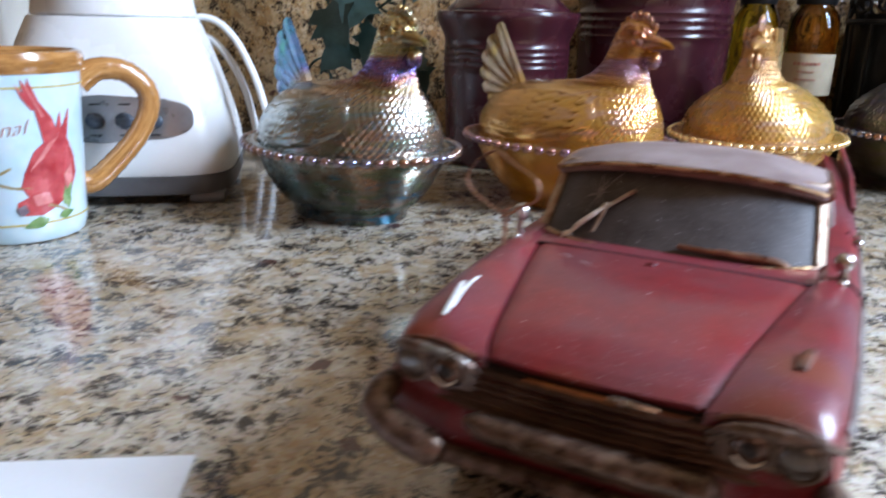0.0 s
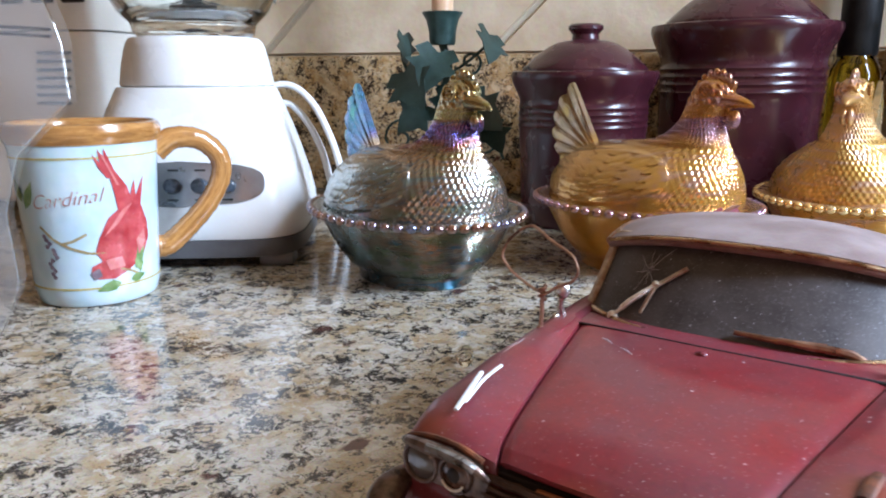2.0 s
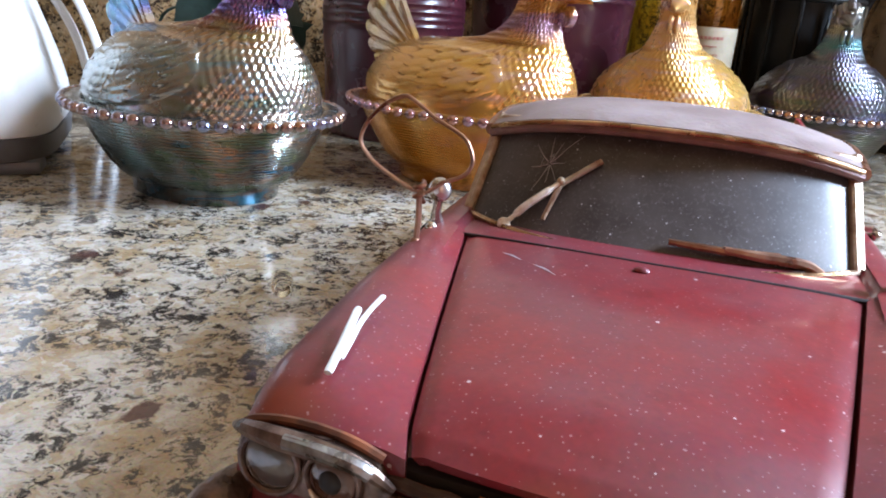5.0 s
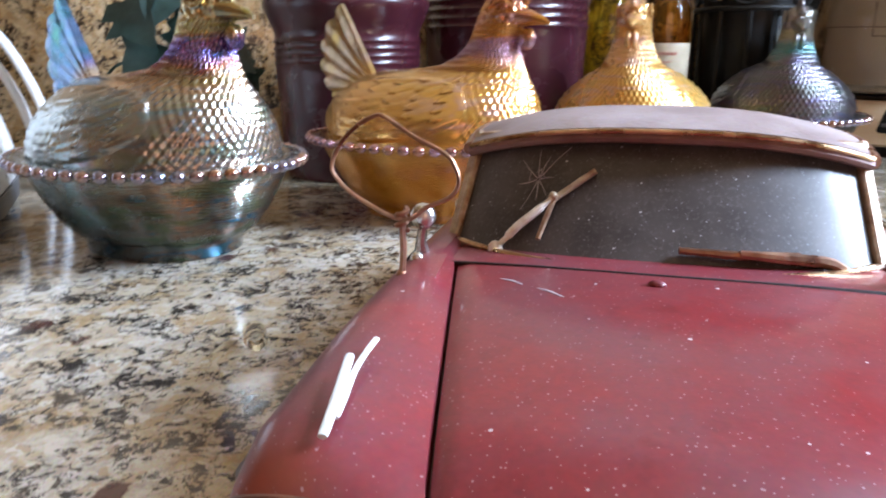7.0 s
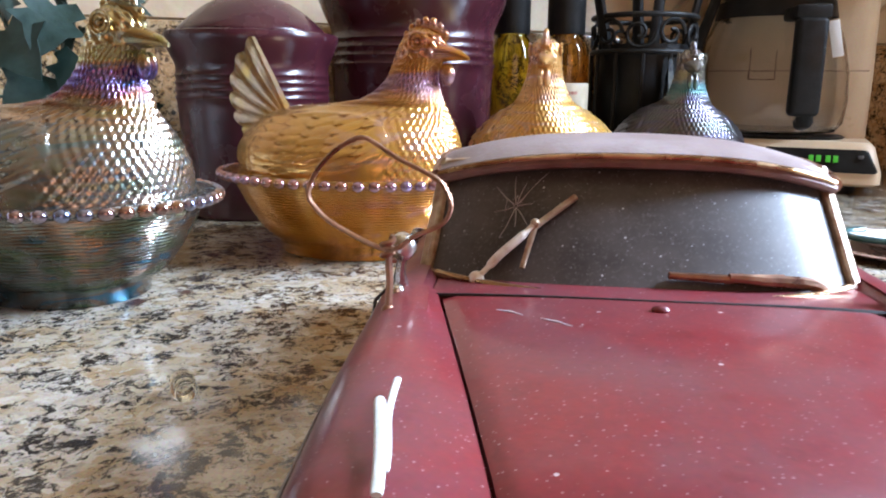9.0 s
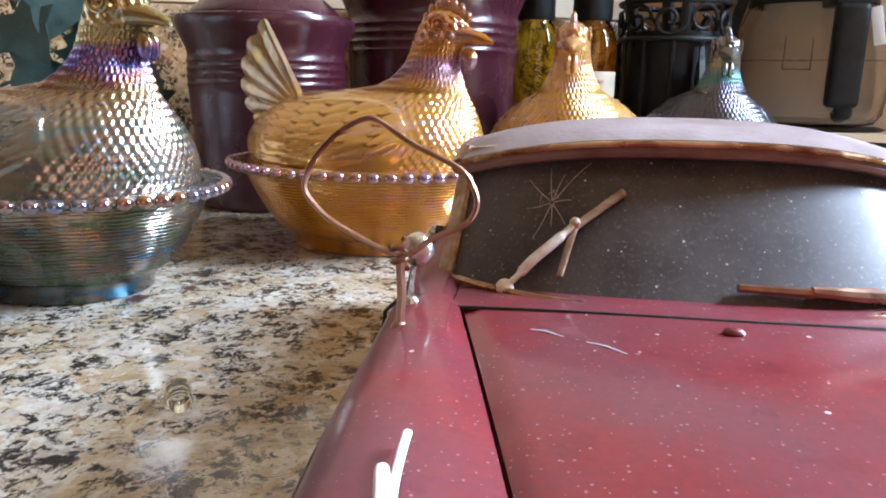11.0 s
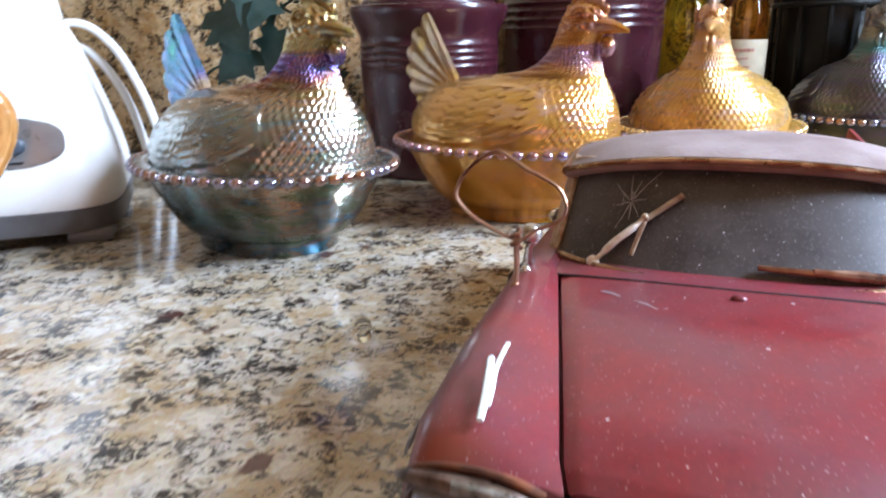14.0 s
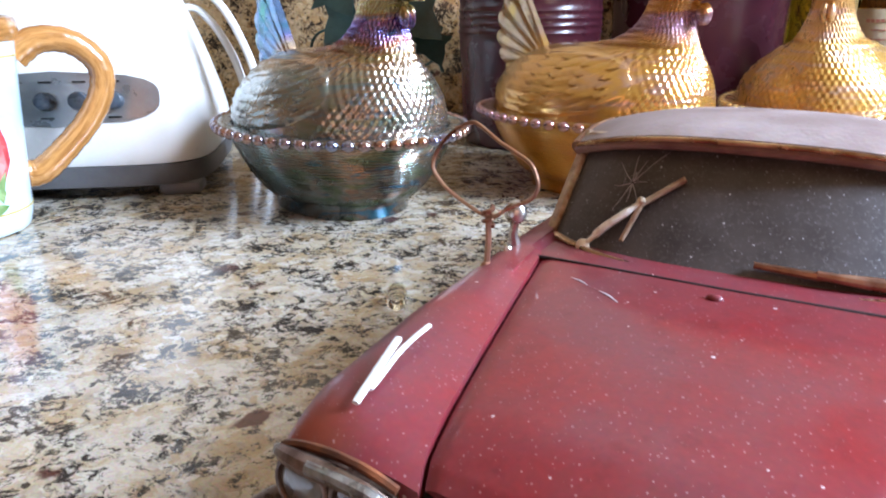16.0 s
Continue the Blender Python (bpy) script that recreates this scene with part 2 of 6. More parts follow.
def glow(name, colour, strength):
    m, nt, b = shader(name)
    b.inputs["Base Color"].default_value = (*[0.2 * v for v in colour], 1)
    b.inputs["Emission Color"].default_value = (*colour, 1)
    b.inputs["Emission Strength"].default_value = strength
    return m


GRANITE = granite("granite", (0.80, 0.75, 0.69))
# the counter's stone again, tinted browner for shade and warm bounce at the wall
GRANITE_SHADED = granite("shaded_granite", (0.80, 0.60, 0.39))
TILE = plain("travertine_tile", (0.58, 0.43, 0.28), (0.72, 0.58, 0.42), 22, 0.55, 0, 0.0012, 140)
GROUT = plain("grout", (0.50, 0.42, 0.31), (0.60, 0.52, 0.40), 60, 0.85, 0, 0.001, 300)
PLASTER = plain("painted_plaster", (0.27, 0.145, 0.06), (0.33, 0.185, 0.085), 6, 0.7, 0, 0.0006, 200)
FLOOR = plain("floor_tile", (0.16, 0.10, 0.06), (0.24, 0.16, 0.10), 9, 0.4, 0, 0.0006, 120)
CEIL = plain("ceiling_paint", (0.62, 0.44, 0.23), (0.68, 0.50, 0.28), 8, 0.8, 0, 0.0006, 200)
OAK = plain("cabinet_wood", (0.18, 0.09, 0.04), (0.28, 0.15, 0.07), 14, 0.4, 0, 0.0005, 160)
FRAME_WHITE = plain("window_paint", (0.74, 0.73, 0.70), (0.80, 0.79, 0.77), 30, 0.4)
WHITE = plain("white_plastic", (0.78, 0.77, 0.75), (0.84, 0.83, 0.82), 20, 0.28, 0, 0.00012, 500)
CREAM = plain("cream_plastic", (0.64, 0.47, 0.30), (0.70, 0.53, 0.36), 18, 0.36, 0, 0.00015, 500)
IVORY = plain("ivory_plastic", (0.72, 0.69, 0.62), (0.78, 0.75, 0.68), 18, 0.35, 0, 0.0002, 500)
GREY = plain("grey_plastic", (0.085, 0.082, 0.085), (0.13, 0.125, 0.13), 40, 0.42, 0, 0.0002, 600)
PANEL = plain("brushed_panel", (0.25, 0.245, 0.25), (0.34, 0.335, 0.34), 60, 0.34, 0.7, 0.0001, 900)
KNOB = plain("slate_knob", (0.05, 0.065, 0.085), (0.08, 0.10, 0.13), 120, 0.25)
BLACK = plain("black_plastic", (0.008, 0.008, 0.008), (0.016, 0.016, 0.016), 60, 0.42)
IRON = plain("black_iron", (0.008, 0.008, 0.008), (0.020, 0.019, 0.018), 200, 0.48, 0.0, 0.0004, 500)
for m in (BLACK, IRON):
    m.node_tree.nodes["Principled BSDF"].inputs["Specular IOR Level"].default_value = 0.22
PLUM = plain("plum_glaze", (0.042, 0.0080, 0.0130), (0.062, 0.013, 0.020), 30, 0.26, 0, 0.0002, 90, 0.05, 0.08)
VERDI = plain("green_metal", (0.012, 0.040, 0.036), (0.040, 0.085, 0.075), 70, 0.45, 0.2, 0.0004, 300)
LEAFM = plain("verdigris_leaf", (0.007, 0.028, 0.023), (0.026, 0.062, 0.052), 60, 0.42, 0.1, 0.0006, 260)
WAX = plain("peach_wax", (0.70, 0.42, 0.25), (0.78, 0.50, 0.31), 40, 0.4)
SKYGLAZE = plain("pale_blue_glaze", (0.42, 0.58, 0.66), (0.60, 0.70, 0.73), 26, 0.16, 0, 0.0002, 120, 0.5, 0.04)
WOODGLAZE = wood_glaze("wood_look_glaze")
GOLDLINE = plain("ochre_line", (0.40, 0.31, 0.10), (0.52, 0.42, 0.17), 120, 0.25)
REDPAINT = plain("red_paint", (0.36, 0.030, 0.035), (0.58, 0.10, 0.10), 90, 0.22, 0, 0.0002, 300)
ROSE = plain("rose_paint", (0.56, 0.13, 0.12), (0.66, 0.24, 0.22), 120, 0.22)
INK = plain("russet_ink", (0.40, 0.15, 0.12), (0.50, 0.22, 0.18), 120, 0.3)
LEAFPAINT = plain("green_paint", (0.10, 0.20, 0.06), (0.26, 0.36, 0.16), 120, 0.25)
TWIG = plain("twig_paint", (0.28, 0.20, 0.09), (0.42, 0.33, 0.18), 120, 0.25)
BERRY = plain("berry_paint", (0.14, 0.10, 0.13), (0.24, 0.18, 0.20), 160, 0.25)
PAPER = plain("white_paper", (0.80, 0.81, 0.84), (0.85, 0.86, 0.88), 12, 0.6)
RED = car_paint("worn_red_paint", (0.215, 0.014, 0.019), (0.150, 0.036, 0.046))
REDHOOD = car_paint("worn_red_hood_paint", (0.205, 0.012, 0.016), (0.150, 0.030, 0.036))
ROOFP = plain("dusty_rose_paint", (0.19, 0.125, 0.115), (0.31, 0.235, 0.225), 60, 0.66, 0, 0.0004, 700)
COPPER = plain("tarnished_copper", (0.16, 0.065, 0.040), (0.50, 0.27, 0.18), 130, 0.33, 0.85, 0.0004, 500)
CHROME = plain("worn_chrome", (0.35, 0.31, 0.28), (0.72, 0.68, 0.64), 150, 0.24, 0.95, 0.0003, 500)
DARKMETAL = plain("dark_mottled_metal", (0.030, 0.012, 0.008), (0.125, 0.066, 0.046), 85, 0.40, 0.5, 0.0006, 420)
BRASS = plain("brassy_copper", (0.28, 0.13, 0.055), (0.78, 0.52, 0.30), 150, 0.28, 0.9, 0.0004, 500)
LIP = plain("dull_copper_lip", (0.15, 0.062, 0.052), (0.29, 0.155, 0.135), 120, 0.5, 0.3, 0.0004, 500)
FLAKE = plain("flaking_copper_trim", (0.22, 0.10, 0.055), (0.56, 0.43, 0.32), 210, 0.42, 0.45, 0.0005, 600)
SLOT = plain("rusty_slot", (0.040, 0.010, 0.006), (0.20, 0.055, 0.016), 200, 0.6)
PEWTER = plain("stained_pewter", (0.040, 0.016, 0.010), (0.24, 0.155, 0.12), 260, 0.36, 0.6, 0.0008, 420)
SILVERT = plain("flaking_silver_paint", (0.085, 0.05, 0.04), (0.27, 0.245, 0.235), 170, 0.5, 0.3, 0.0004, 500)
STICK = plain("white_enamel", (0.58, 0.59, 0.58), (0.80, 0.80, 0.78), 200, 0.4)
# near-black for dark parts, and for shade put into gaps and slots
PART_AND_SHADE_BLACK = plain("dark_part_and_gap_shade", (0.010, 0.007, 0.007), (0.02, 0.012, 0.012), 200, 0.7)
CHIPPED = plain("chipped_chrome", (0.06, 0.04, 0.03), (0.38, 0.37, 0.36), 260, 0.3, 0.7, 0.0006, 500)
RUST = plain("orange_rust", (0.16, 0.040, 0.010), (0.42, 0.15, 0.045), 140, 0.6, 0, 0.0004, 500)
SMOKE = dusty_glass("smoked_glass")
WORN = plain("worn_pale_metal", (0.58, 0.38, 0.25), (0.97, 0.94, 0.88), 230, 0.36, 0.15, 0.0004, 500)
LAMPBROWN = plain("brown_lamp_glass", (0.045, 0.016, 0.010), (0.14, 0.060, 0.036), 120, 0.2, 0.2, 0.0003, 500, 0.6)
LAMPG = plain("dull_lamp_glass", (0.07, 0.050, 0.042), (0.18, 0.145, 0.13), 90, 0.22, 0.3, 0.0003, 500, 0.5)
RUBBER = plain("black_rubber", (0.018, 0.016, 0.016), (0.04, 0.035, 0.033), 120, 0.75)
PINK = plain("faded_pink_paint", (0.32, 0.13, 0.14), (0.44, 0.24, 0.24), 110, 0.5)
CREST = plain("scratch_white", (0.34, 0.30, 0.31), (0.48, 0.42, 0.44), 300, 0.5)
GLASS = clear_glass("clear_glass", (0.97, 0.995, 0.985))
CARAFE = clear_glass("carafe_glass", (0.95, 0.93, 0.90), 0.01)
OILG = clear_glass("olive_oil", (0.84, 0.70, 0.05), 0.02)
AMBERG = clear_glass("amber_vinegar", (0.72, 0.36, 0.06), 0.02)
FILM = clear_glass("clear_film", (0.97, 0.97, 0.97), 0.03)
FILM.node_tree.nodes["Principled BSDF"].inputs["IOR"].default_value = 1.12
FILM.node_tree.nodes["Principled BSDF"].inputs["Transmission Weight"].default_value = 0.94
YELLOW = plain("yellow_card", (0.70, 0.50, 0.02), (0.78, 0.60, 0.05), 60, 0.4)
AMBERFOIL = plain("toffee_wrap", (0.22, 0.13, 0.05), (0.40, 0.28, 0.14), 50, 0.3)
LABEL = plain("cream_label", (0.46, 0.37, 0.25), (0.54, 0.45, 0.32), 60, 0.55)
CLAY = plain("brown_stoneware", (0.20, 0.11, 0.08), (0.32, 0.19, 0.14), 60, 0.3)
TEAL = plain("dark_teal_glaze", (0.02, 0.06, 0.065), (0.05, 0.12, 0.12), 80, 0.2)
WHITEGLAZE = plain("white_glaze", (0.74, 0.73, 0.70), (0.82, 0.81, 0.78), 40, 0.15)
LED = glow("green_digits", (0.08, 0.9, 0.06), 0.26)

COOL = ((0.02, 0.26, 0.22), (0.24, 0.22, 0.05), (0.33, 0.33, 0.31), (0.46, 0.21, 0.08), (0.12, 0.22, 0.34), (0.05, 0.27, 0.38))
WARM = ((0.56, 0.36, 0.07), (0.56, 0.22, 0.02), (0.52, 0.28, 0.07), (0.54, 0.20, 0.12), (0.34, 0.24, 0.44), (0.62, 0.46, 0.24))
SLATE = ((0.04, 0.12, 0.12), (0.10, 0.10, 0.065), (0.14, 0.14, 0.15), (0.16, 0.12, 0.13), (0.14, 0.11, 0.22), (0.09, 0.13, 0.22))
HEN_SMOKE = carnival("smoke_blue_lustre", (0.012, 0.052, 0.064), (0.065, 0.110, 0.095), (0.31, 0.34, 0.32), (0.48, 0.31, 0.18), (0.26, 0.05, 0.10), (0.08, 0.03, 0.46), (0.46, 0.36, 0.12), (0.11, 0.25, 0.32), 0.03, 0.94, 0.20, COOL)
HEN_AMBER = carnival("marigold_lustre", (0.76, 0.28, 0.010), (0.76, 0.29, 0.012), (0.72, 0.38, 0.080), (0.66, 0.36, 0.09), (0.60, 0.30, 0.16), (0.26, 0.16, 0.40), (0.56, 0.20, 0.016), (0.60, 0.42, 0.18), 0.50, 0.46, 0.15, WARM)
HEN_GOLD = carnival("gold_lustre", (0.74, 0.34, 0.05), (0.80, 0.42, 0.07), (0.82, 0.49, 0.125), (0.82, 0.50, 0.14), (0.82, 0.53, 0.24), (0.76, 0.46, 0.22), (0.66, 0.36, 0.13), (0.76, 0.54, 0.26), 0.34, 0.36, 0.24, WARM)
HEN_DARK = carnival("slate_lustre", (0.07, 0.066, 0.030), (0.09, 0.083, 0.040), (0.075, 0.076, 0.085), (0.11, 0.105, 0.14), (0.14, 0.18, 0.23), (0.06, 0.24, 0.26), (0.24, 0.22, 0.18), (0.18, 0.20, 0.28), 0.05, 0.92, 0.30, SLATE)
BEADS_COOL = plain("smoke_lustre_beads", (0.42, 0.22, 0.13), (0.22, 0.27, 0.42), 55, 0.07, 0.92, 0.0002, 300, 0.4, 0.04)
BEADS_WARM = plain("marigold_lustre_beads", (0.46, 0.18, 0.06), (0.32, 0.24, 0.40), 55, 0.10, 0.80, 0.0002, 300, 0.4, 0.04)
BEADS_GOLD = plain("gold_lustre_beads", (0.86, 0.52, 0.18), (0.92, 0.72, 0.40), 55, 0.12, 0.75, 0.0002, 300, 0.4, 0.04)


# ---- making meshes ----
def mesh_ob(name, verts, faces, material, smooth=True):
    me = bpy.data.meshes.new(name)
    me.from_pydata([tuple(map(float, v)) for v in verts], [], faces)
    me.materials.append(material)
    bm = bmesh.new()
    bm.from_mesh(me)
    bmesh.ops.recalc_face_normals(bm, faces=bm.faces)
    bm.to_mesh(me)
    bm.free()
    if smooth:
        me.shade_smooth()
        me.set_sharp_from_angle(angle=radians(38))
    return new(name, me)


def part(name, verts, faces, material, parent, label="", smooth=True):
    ob = mesh_ob(name, verts, faces, material, smooth)
    ob.parent = parent
    return tagged(ob, label) if label else ob


def base(name, m, label, category, group="", kind=""):
    """The empty at a thing's base."""
    ob = new(name)
    ob.empty_display_size = 0.02
    ob.matrix_world = m
    return tagged(ob, label, category, group, kind)


def joined(*pieces):
    verts, faces = [], []
    for v, f in pieces:
        n = len(verts)
        verts += list(v)
        faces += [tuple(i + n for i in q) for q in f]
    return verts, faces


def moved(piece, m):
    return [m @ Vector(v) for v in piece[0]], piece[1]


def rings(rows, close=True, caps=True):
    """Faces between rings of equal length."""
    n = len(rows[0])
    verts = [p for r in rows for p in r]
    faces = []
    for i in range(len(rows) - 1):
        for j in range(n if close else n - 1):
            k = (j + 1) % n
            faces.append((i * n + j, i * n + k, (i + 1) * n + k, (i + 1) * n + j))
    if caps and close:
        faces.append(tuple(range(n)))
        faces.append(tuple((len(rows) - 1) * n + j for j in range(n)))
    return verts, faces


def lathe(profile, n=48, sx=1.0, sy=1.0, caps=True):
    """A profile of (radius, height) turned round z."""
    return rings([[(r * sx * math.cos(2 * math.pi * j / n), r * sy * math.sin(2 * math.pi * j / n), z) for j in range(n)] for r, z in profile], True, caps)


def squircle(a, b, z, n=56, p=4.0, cx=0.0, cy=0.0):
    out = []
    for j in range(n):
        c, s = math.cos(2 * math.pi * j / n), math.sin(2 * math.pi * j / n)
        out.append((cx + a * math.copysign(abs(c) ** (2 / p), c), cy + b * math.copysign(abs(s) ** (2 / p), s), z))
    return out


def block(sx, sy, sz, at=(0, 0, 0), bevel=0.002, seg=2):
    bm = bmesh.new()
    bmesh.ops.create_cube(bm, size=1)
    bmesh.ops.scale(bm, vec=(sx, sy, sz), verts=bm.verts)
    if bevel:
        bmesh.ops.bevel(bm, geom=bm.edges[:], offset=bevel, segments=seg, affect="EDGES", profile=0.5)
    bmesh.ops.translate(bm, vec=at, verts=bm.verts)
    bm.verts.index_update()
    out = [v.co.copy() for v in bm.verts], [tuple(v.index for v in f.verts) for f in bm.faces]
    bm.free()
    return out


def ball(r, at=(0, 0, 0), n=14, m=8, sx=1.0, sy=1.0, sz=1.0):
    rows = []
    for i in range(m + 1):
        a = math.pi * (0.02 + 0.96 * i / m) - math.pi / 2
        rows.append([(at[0] + sx * r * math.cos(a) * math.cos(2 * math.pi * j / n), at[1] + sy * r * math.cos(a) * math.sin(2 * math.pi * j / n), at[2] + sz * r * math.sin(a)) for j in range(n)])
    return rings(rows)


def smooth_path(points, steps=6, loop=False):
    """A Catmull-Rom curve through the points."""
    P = [Vector(p) for p in points]
    n = len(P)
    out = []
    for i in range(n if loop else n - 1):
        g = (lambda k: P[k % n]) if loop else (lambda k: P[min(max(k, 0), n - 1)])
        a, b, c, d = g(i - 1), g(i), g(i + 1), g(i + 2)
        for s in range(steps):
            t = s / steps
            out.append(0.5 * (2 * b + (c - a) * t + (2 * a - 5 * b + 4 * c - d) * t * t + (3 * b - a - 3 * c + d) * t ** 3))
    if not loop:
        out.append(P[-1])
    return out


def tube(path, r, n=8, loop=False, flat=1.0):
    """A round or flattened rod along a path; r a number or one for each point."""
    P = [Vector(p) for p in path]
    rows, side = [], None
    for i, p in enumerate(P):
        d = (P[(i + 1) % len(P)] - P[i - 1]) if loop else (P[min(i + 1, len(P) - 1)] - P[max(i - 1, 0)])
        d.normalize()
        if side is None:
            side = d.cross(Vector((0, 0, 1)))
            if side.length < 0.1:
                side = d.cross(Vector((1, 0, 0)))
        side = (side - d * side.dot(d)).normalized()
        up = d.cross(side)
        rr = float(r[i] if isinstance(r, (list, tuple)) else r)
        rows.append([p + rr * (math.cos(2 * math.pi * j / n) * side + flat * math.sin(2 * math.pi * j / n) * up) for j in range(n)])
    if loop:
        rows.append(rows[0])
    return rings(rows, True, not loop)


def shell(front, thickness):
    """A grid of points (rows of equal length) given thickness along its own normals."""
    G = np.array(front, float)
    du, dv = np.gradient(G, axis=1), np.gradient(G, axis=0)
    nrm = np.cross(du, dv)
    nrm /= np.linalg.norm(nrm, axis=2, keepdims=True) + 1e-12
    B = G + nrm * thickness
    h, w = G.shape[:2]
    verts = [tuple(p) for p in G.reshape(-1, 3)] + [tuple(p) for p in B.reshape(-1, 3)]
    k = h * w
    f = []
    for i in range(h - 1):
        for j in range(w - 1):
            a = i * w + j
            f += [(a, a + 1, a + w + 1, a + w), (k + a, k + a + w, k + a + w + 1, k + a + 1)]
    rim = [j for j in range(w)] + [i * w + w - 1 for i in range(1, h)] + [(h - 1) * w + j for j in range(w - 2, -1, -1)] + [i * w for i in range(h - 2, 0, -1)]
    for a, b in zip(rim, rim[1:] + rim[:1]):
        f.append((a, b, k + b, k + a))
    return verts, f


# ---- the room ----
WALL_Y, SPLASH = 0.955, 0.160
LEFT, RIGHT, BACK, FLOOR_Z, CEIL_Z = -1.7, 1.25, -2.5, -0.9, 1.5


def setting(name, pieces, material, label, category="", smooth=False):
    ob = mesh_ob(name, *joined(*pieces), material, smooth)
    return tagged(ob, label, category or name.split("_")[0], kind="structure")


def slab(x0, x1, y0, y1, z0, z1, bevel=0):
    return block(x1 - x0, y1 - y0, z1 - z0, ((x0 + x1) / 2, (y0 + y1) / 2, (z0 + z1) / 2), bevel)


setting("floor", [slab(LEFT, RIGHT, BACK, WALL_Y, FLOOR_Z - 0.05, FLOOR_Z)], FLOOR, "brown tiled kitchen floor")
setting("ceiling", [slab(LEFT, RIGHT, BACK, WALL_Y, CEIL_Z, CEIL_Z + 0.05)], CEIL, "cream painted kitchen ceiling")
wall = setting("wall_back", [slab(LEFT, RIGHT, WALL_Y, WALL_Y + 0.1, FLOOR_Z, CEIL_Z)], GROUT, "beige grouted kitchen wall behind the counter", "wall")
setting("wall_left", [slab(LEFT - 0.1, LEFT, BACK, WALL_Y + 0.1, FLOOR_Z, CEIL_Z)], PLASTER, "tan painted kitchen wall", "wall")
wy0, wy1, wz0, wz1 = 0.03, 0.41, 0.25, 1.15
# third slab: unseen return added to keep window light off the coffee maker
setting("wall_right", [slab(RIGHT, RIGHT + 0.1, BACK, wy0, FLOOR_Z, CEIL_Z), slab(RIGHT, RIGHT + 0.1, wy1, WALL_Y + 0.1, FLOOR_Z, CEIL_Z), slab(0.97, RIGHT, wy1 + 0.01, WALL_Y, 0.0005, CEIL_Z),
                       slab(RIGHT, RIGHT + 0.1, wy0, wy1, FLOOR_Z, wz0), slab(RIGHT, RIGHT + 0.1, wy0, wy1, wz1, CEIL_Z)], PLASTER, "tan wall with a window opening and an unseen added return", "wall")
bx0, bx1, bz0, bz1 = -0.47, 1.07, 0.23, 1.27
setting("wall_front", [slab(LEFT, bx0, BACK - 0.1, BACK, FLOOR_Z, CEIL_Z), slab(bx1, RIGHT, BACK - 0.1, BACK, FLOOR_Z, CEIL_Z),
                       slab(bx0, bx1, BACK - 0.1, BACK, FLOOR_Z, bz0), slab(bx0, bx1, BACK - 0.1, BACK, bz1, CEIL_Z)], PLASTER, "tan wall with a wide opening for the added window", "wall")


def window(name, m, w, h, cols, rows):
    ob = base(name, m, "out-of-view white painted kitchen window with glazing bars", "window", kind="structure")
    bars = [slab(-w / 2, w / 2, -0.02, 0.02, 0, 0.04), slab(-w / 2, w / 2, -0.02, 0.02, h - 0.04, h)]
    bars += [slab(x - 0.02, x + 0.02, -0.019, 0.019, 0.04, h - 0.04) for x in np.linspace(-w / 2 + 0.02, w / 2 - 0.02, cols + 1)]
    bars += [slab(-w / 2, w / 2, -0.017, 0.017, z - 0.012, z + 0.012) for z in np.linspace(0, h, rows + 1)[1:-1]]
    part("window_frame", *joined(*bars), FRAME_WHITE, ob, smooth=False)
    return ob


window("window_1", pose(RIGHT + 0.06, (wy0 + wy1) / 2, wz0, 0, 0, 90), wy1 - wy0, wz1 - wz0, 2, 4)
# added window frame round the warm fill lamp, out of view
window("added_window", pose((bx0 + bx1) / 2, BACK - 0.06, bz0), bx1 - bx0, bz1 - bz0, 3, 2)

tagged(mesh_ob("countertop", *block(RIGHT - LEFT, WALL_Y + 0.30, 0.032, ((LEFT + RIGHT) / 2, (WALL_Y - 0.30) / 2, -0.016), 0.006, 3), GRANITE),
       "polished cream and black speckled granite countertop", "countertop", kind="structure")
setting("counter_base", [slab(LEFT, RIGHT, -0.24, WALL_Y, FLOOR_Z, -0.032)], OAK, "wooden cabinet base under the countertop", "cabinet base")
tagged(mesh_ob("backsplash", *block(RIGHT - LEFT, 0.022, SPLASH, ((LEFT + RIGHT) / 2, WALL_Y - 0.011, SPLASH / 2 + 0.0005), 0.003, 2), GRANITE_SHADED),
       "speckled granite upstand along the kitchen wall", "backsplash", kind="structure")


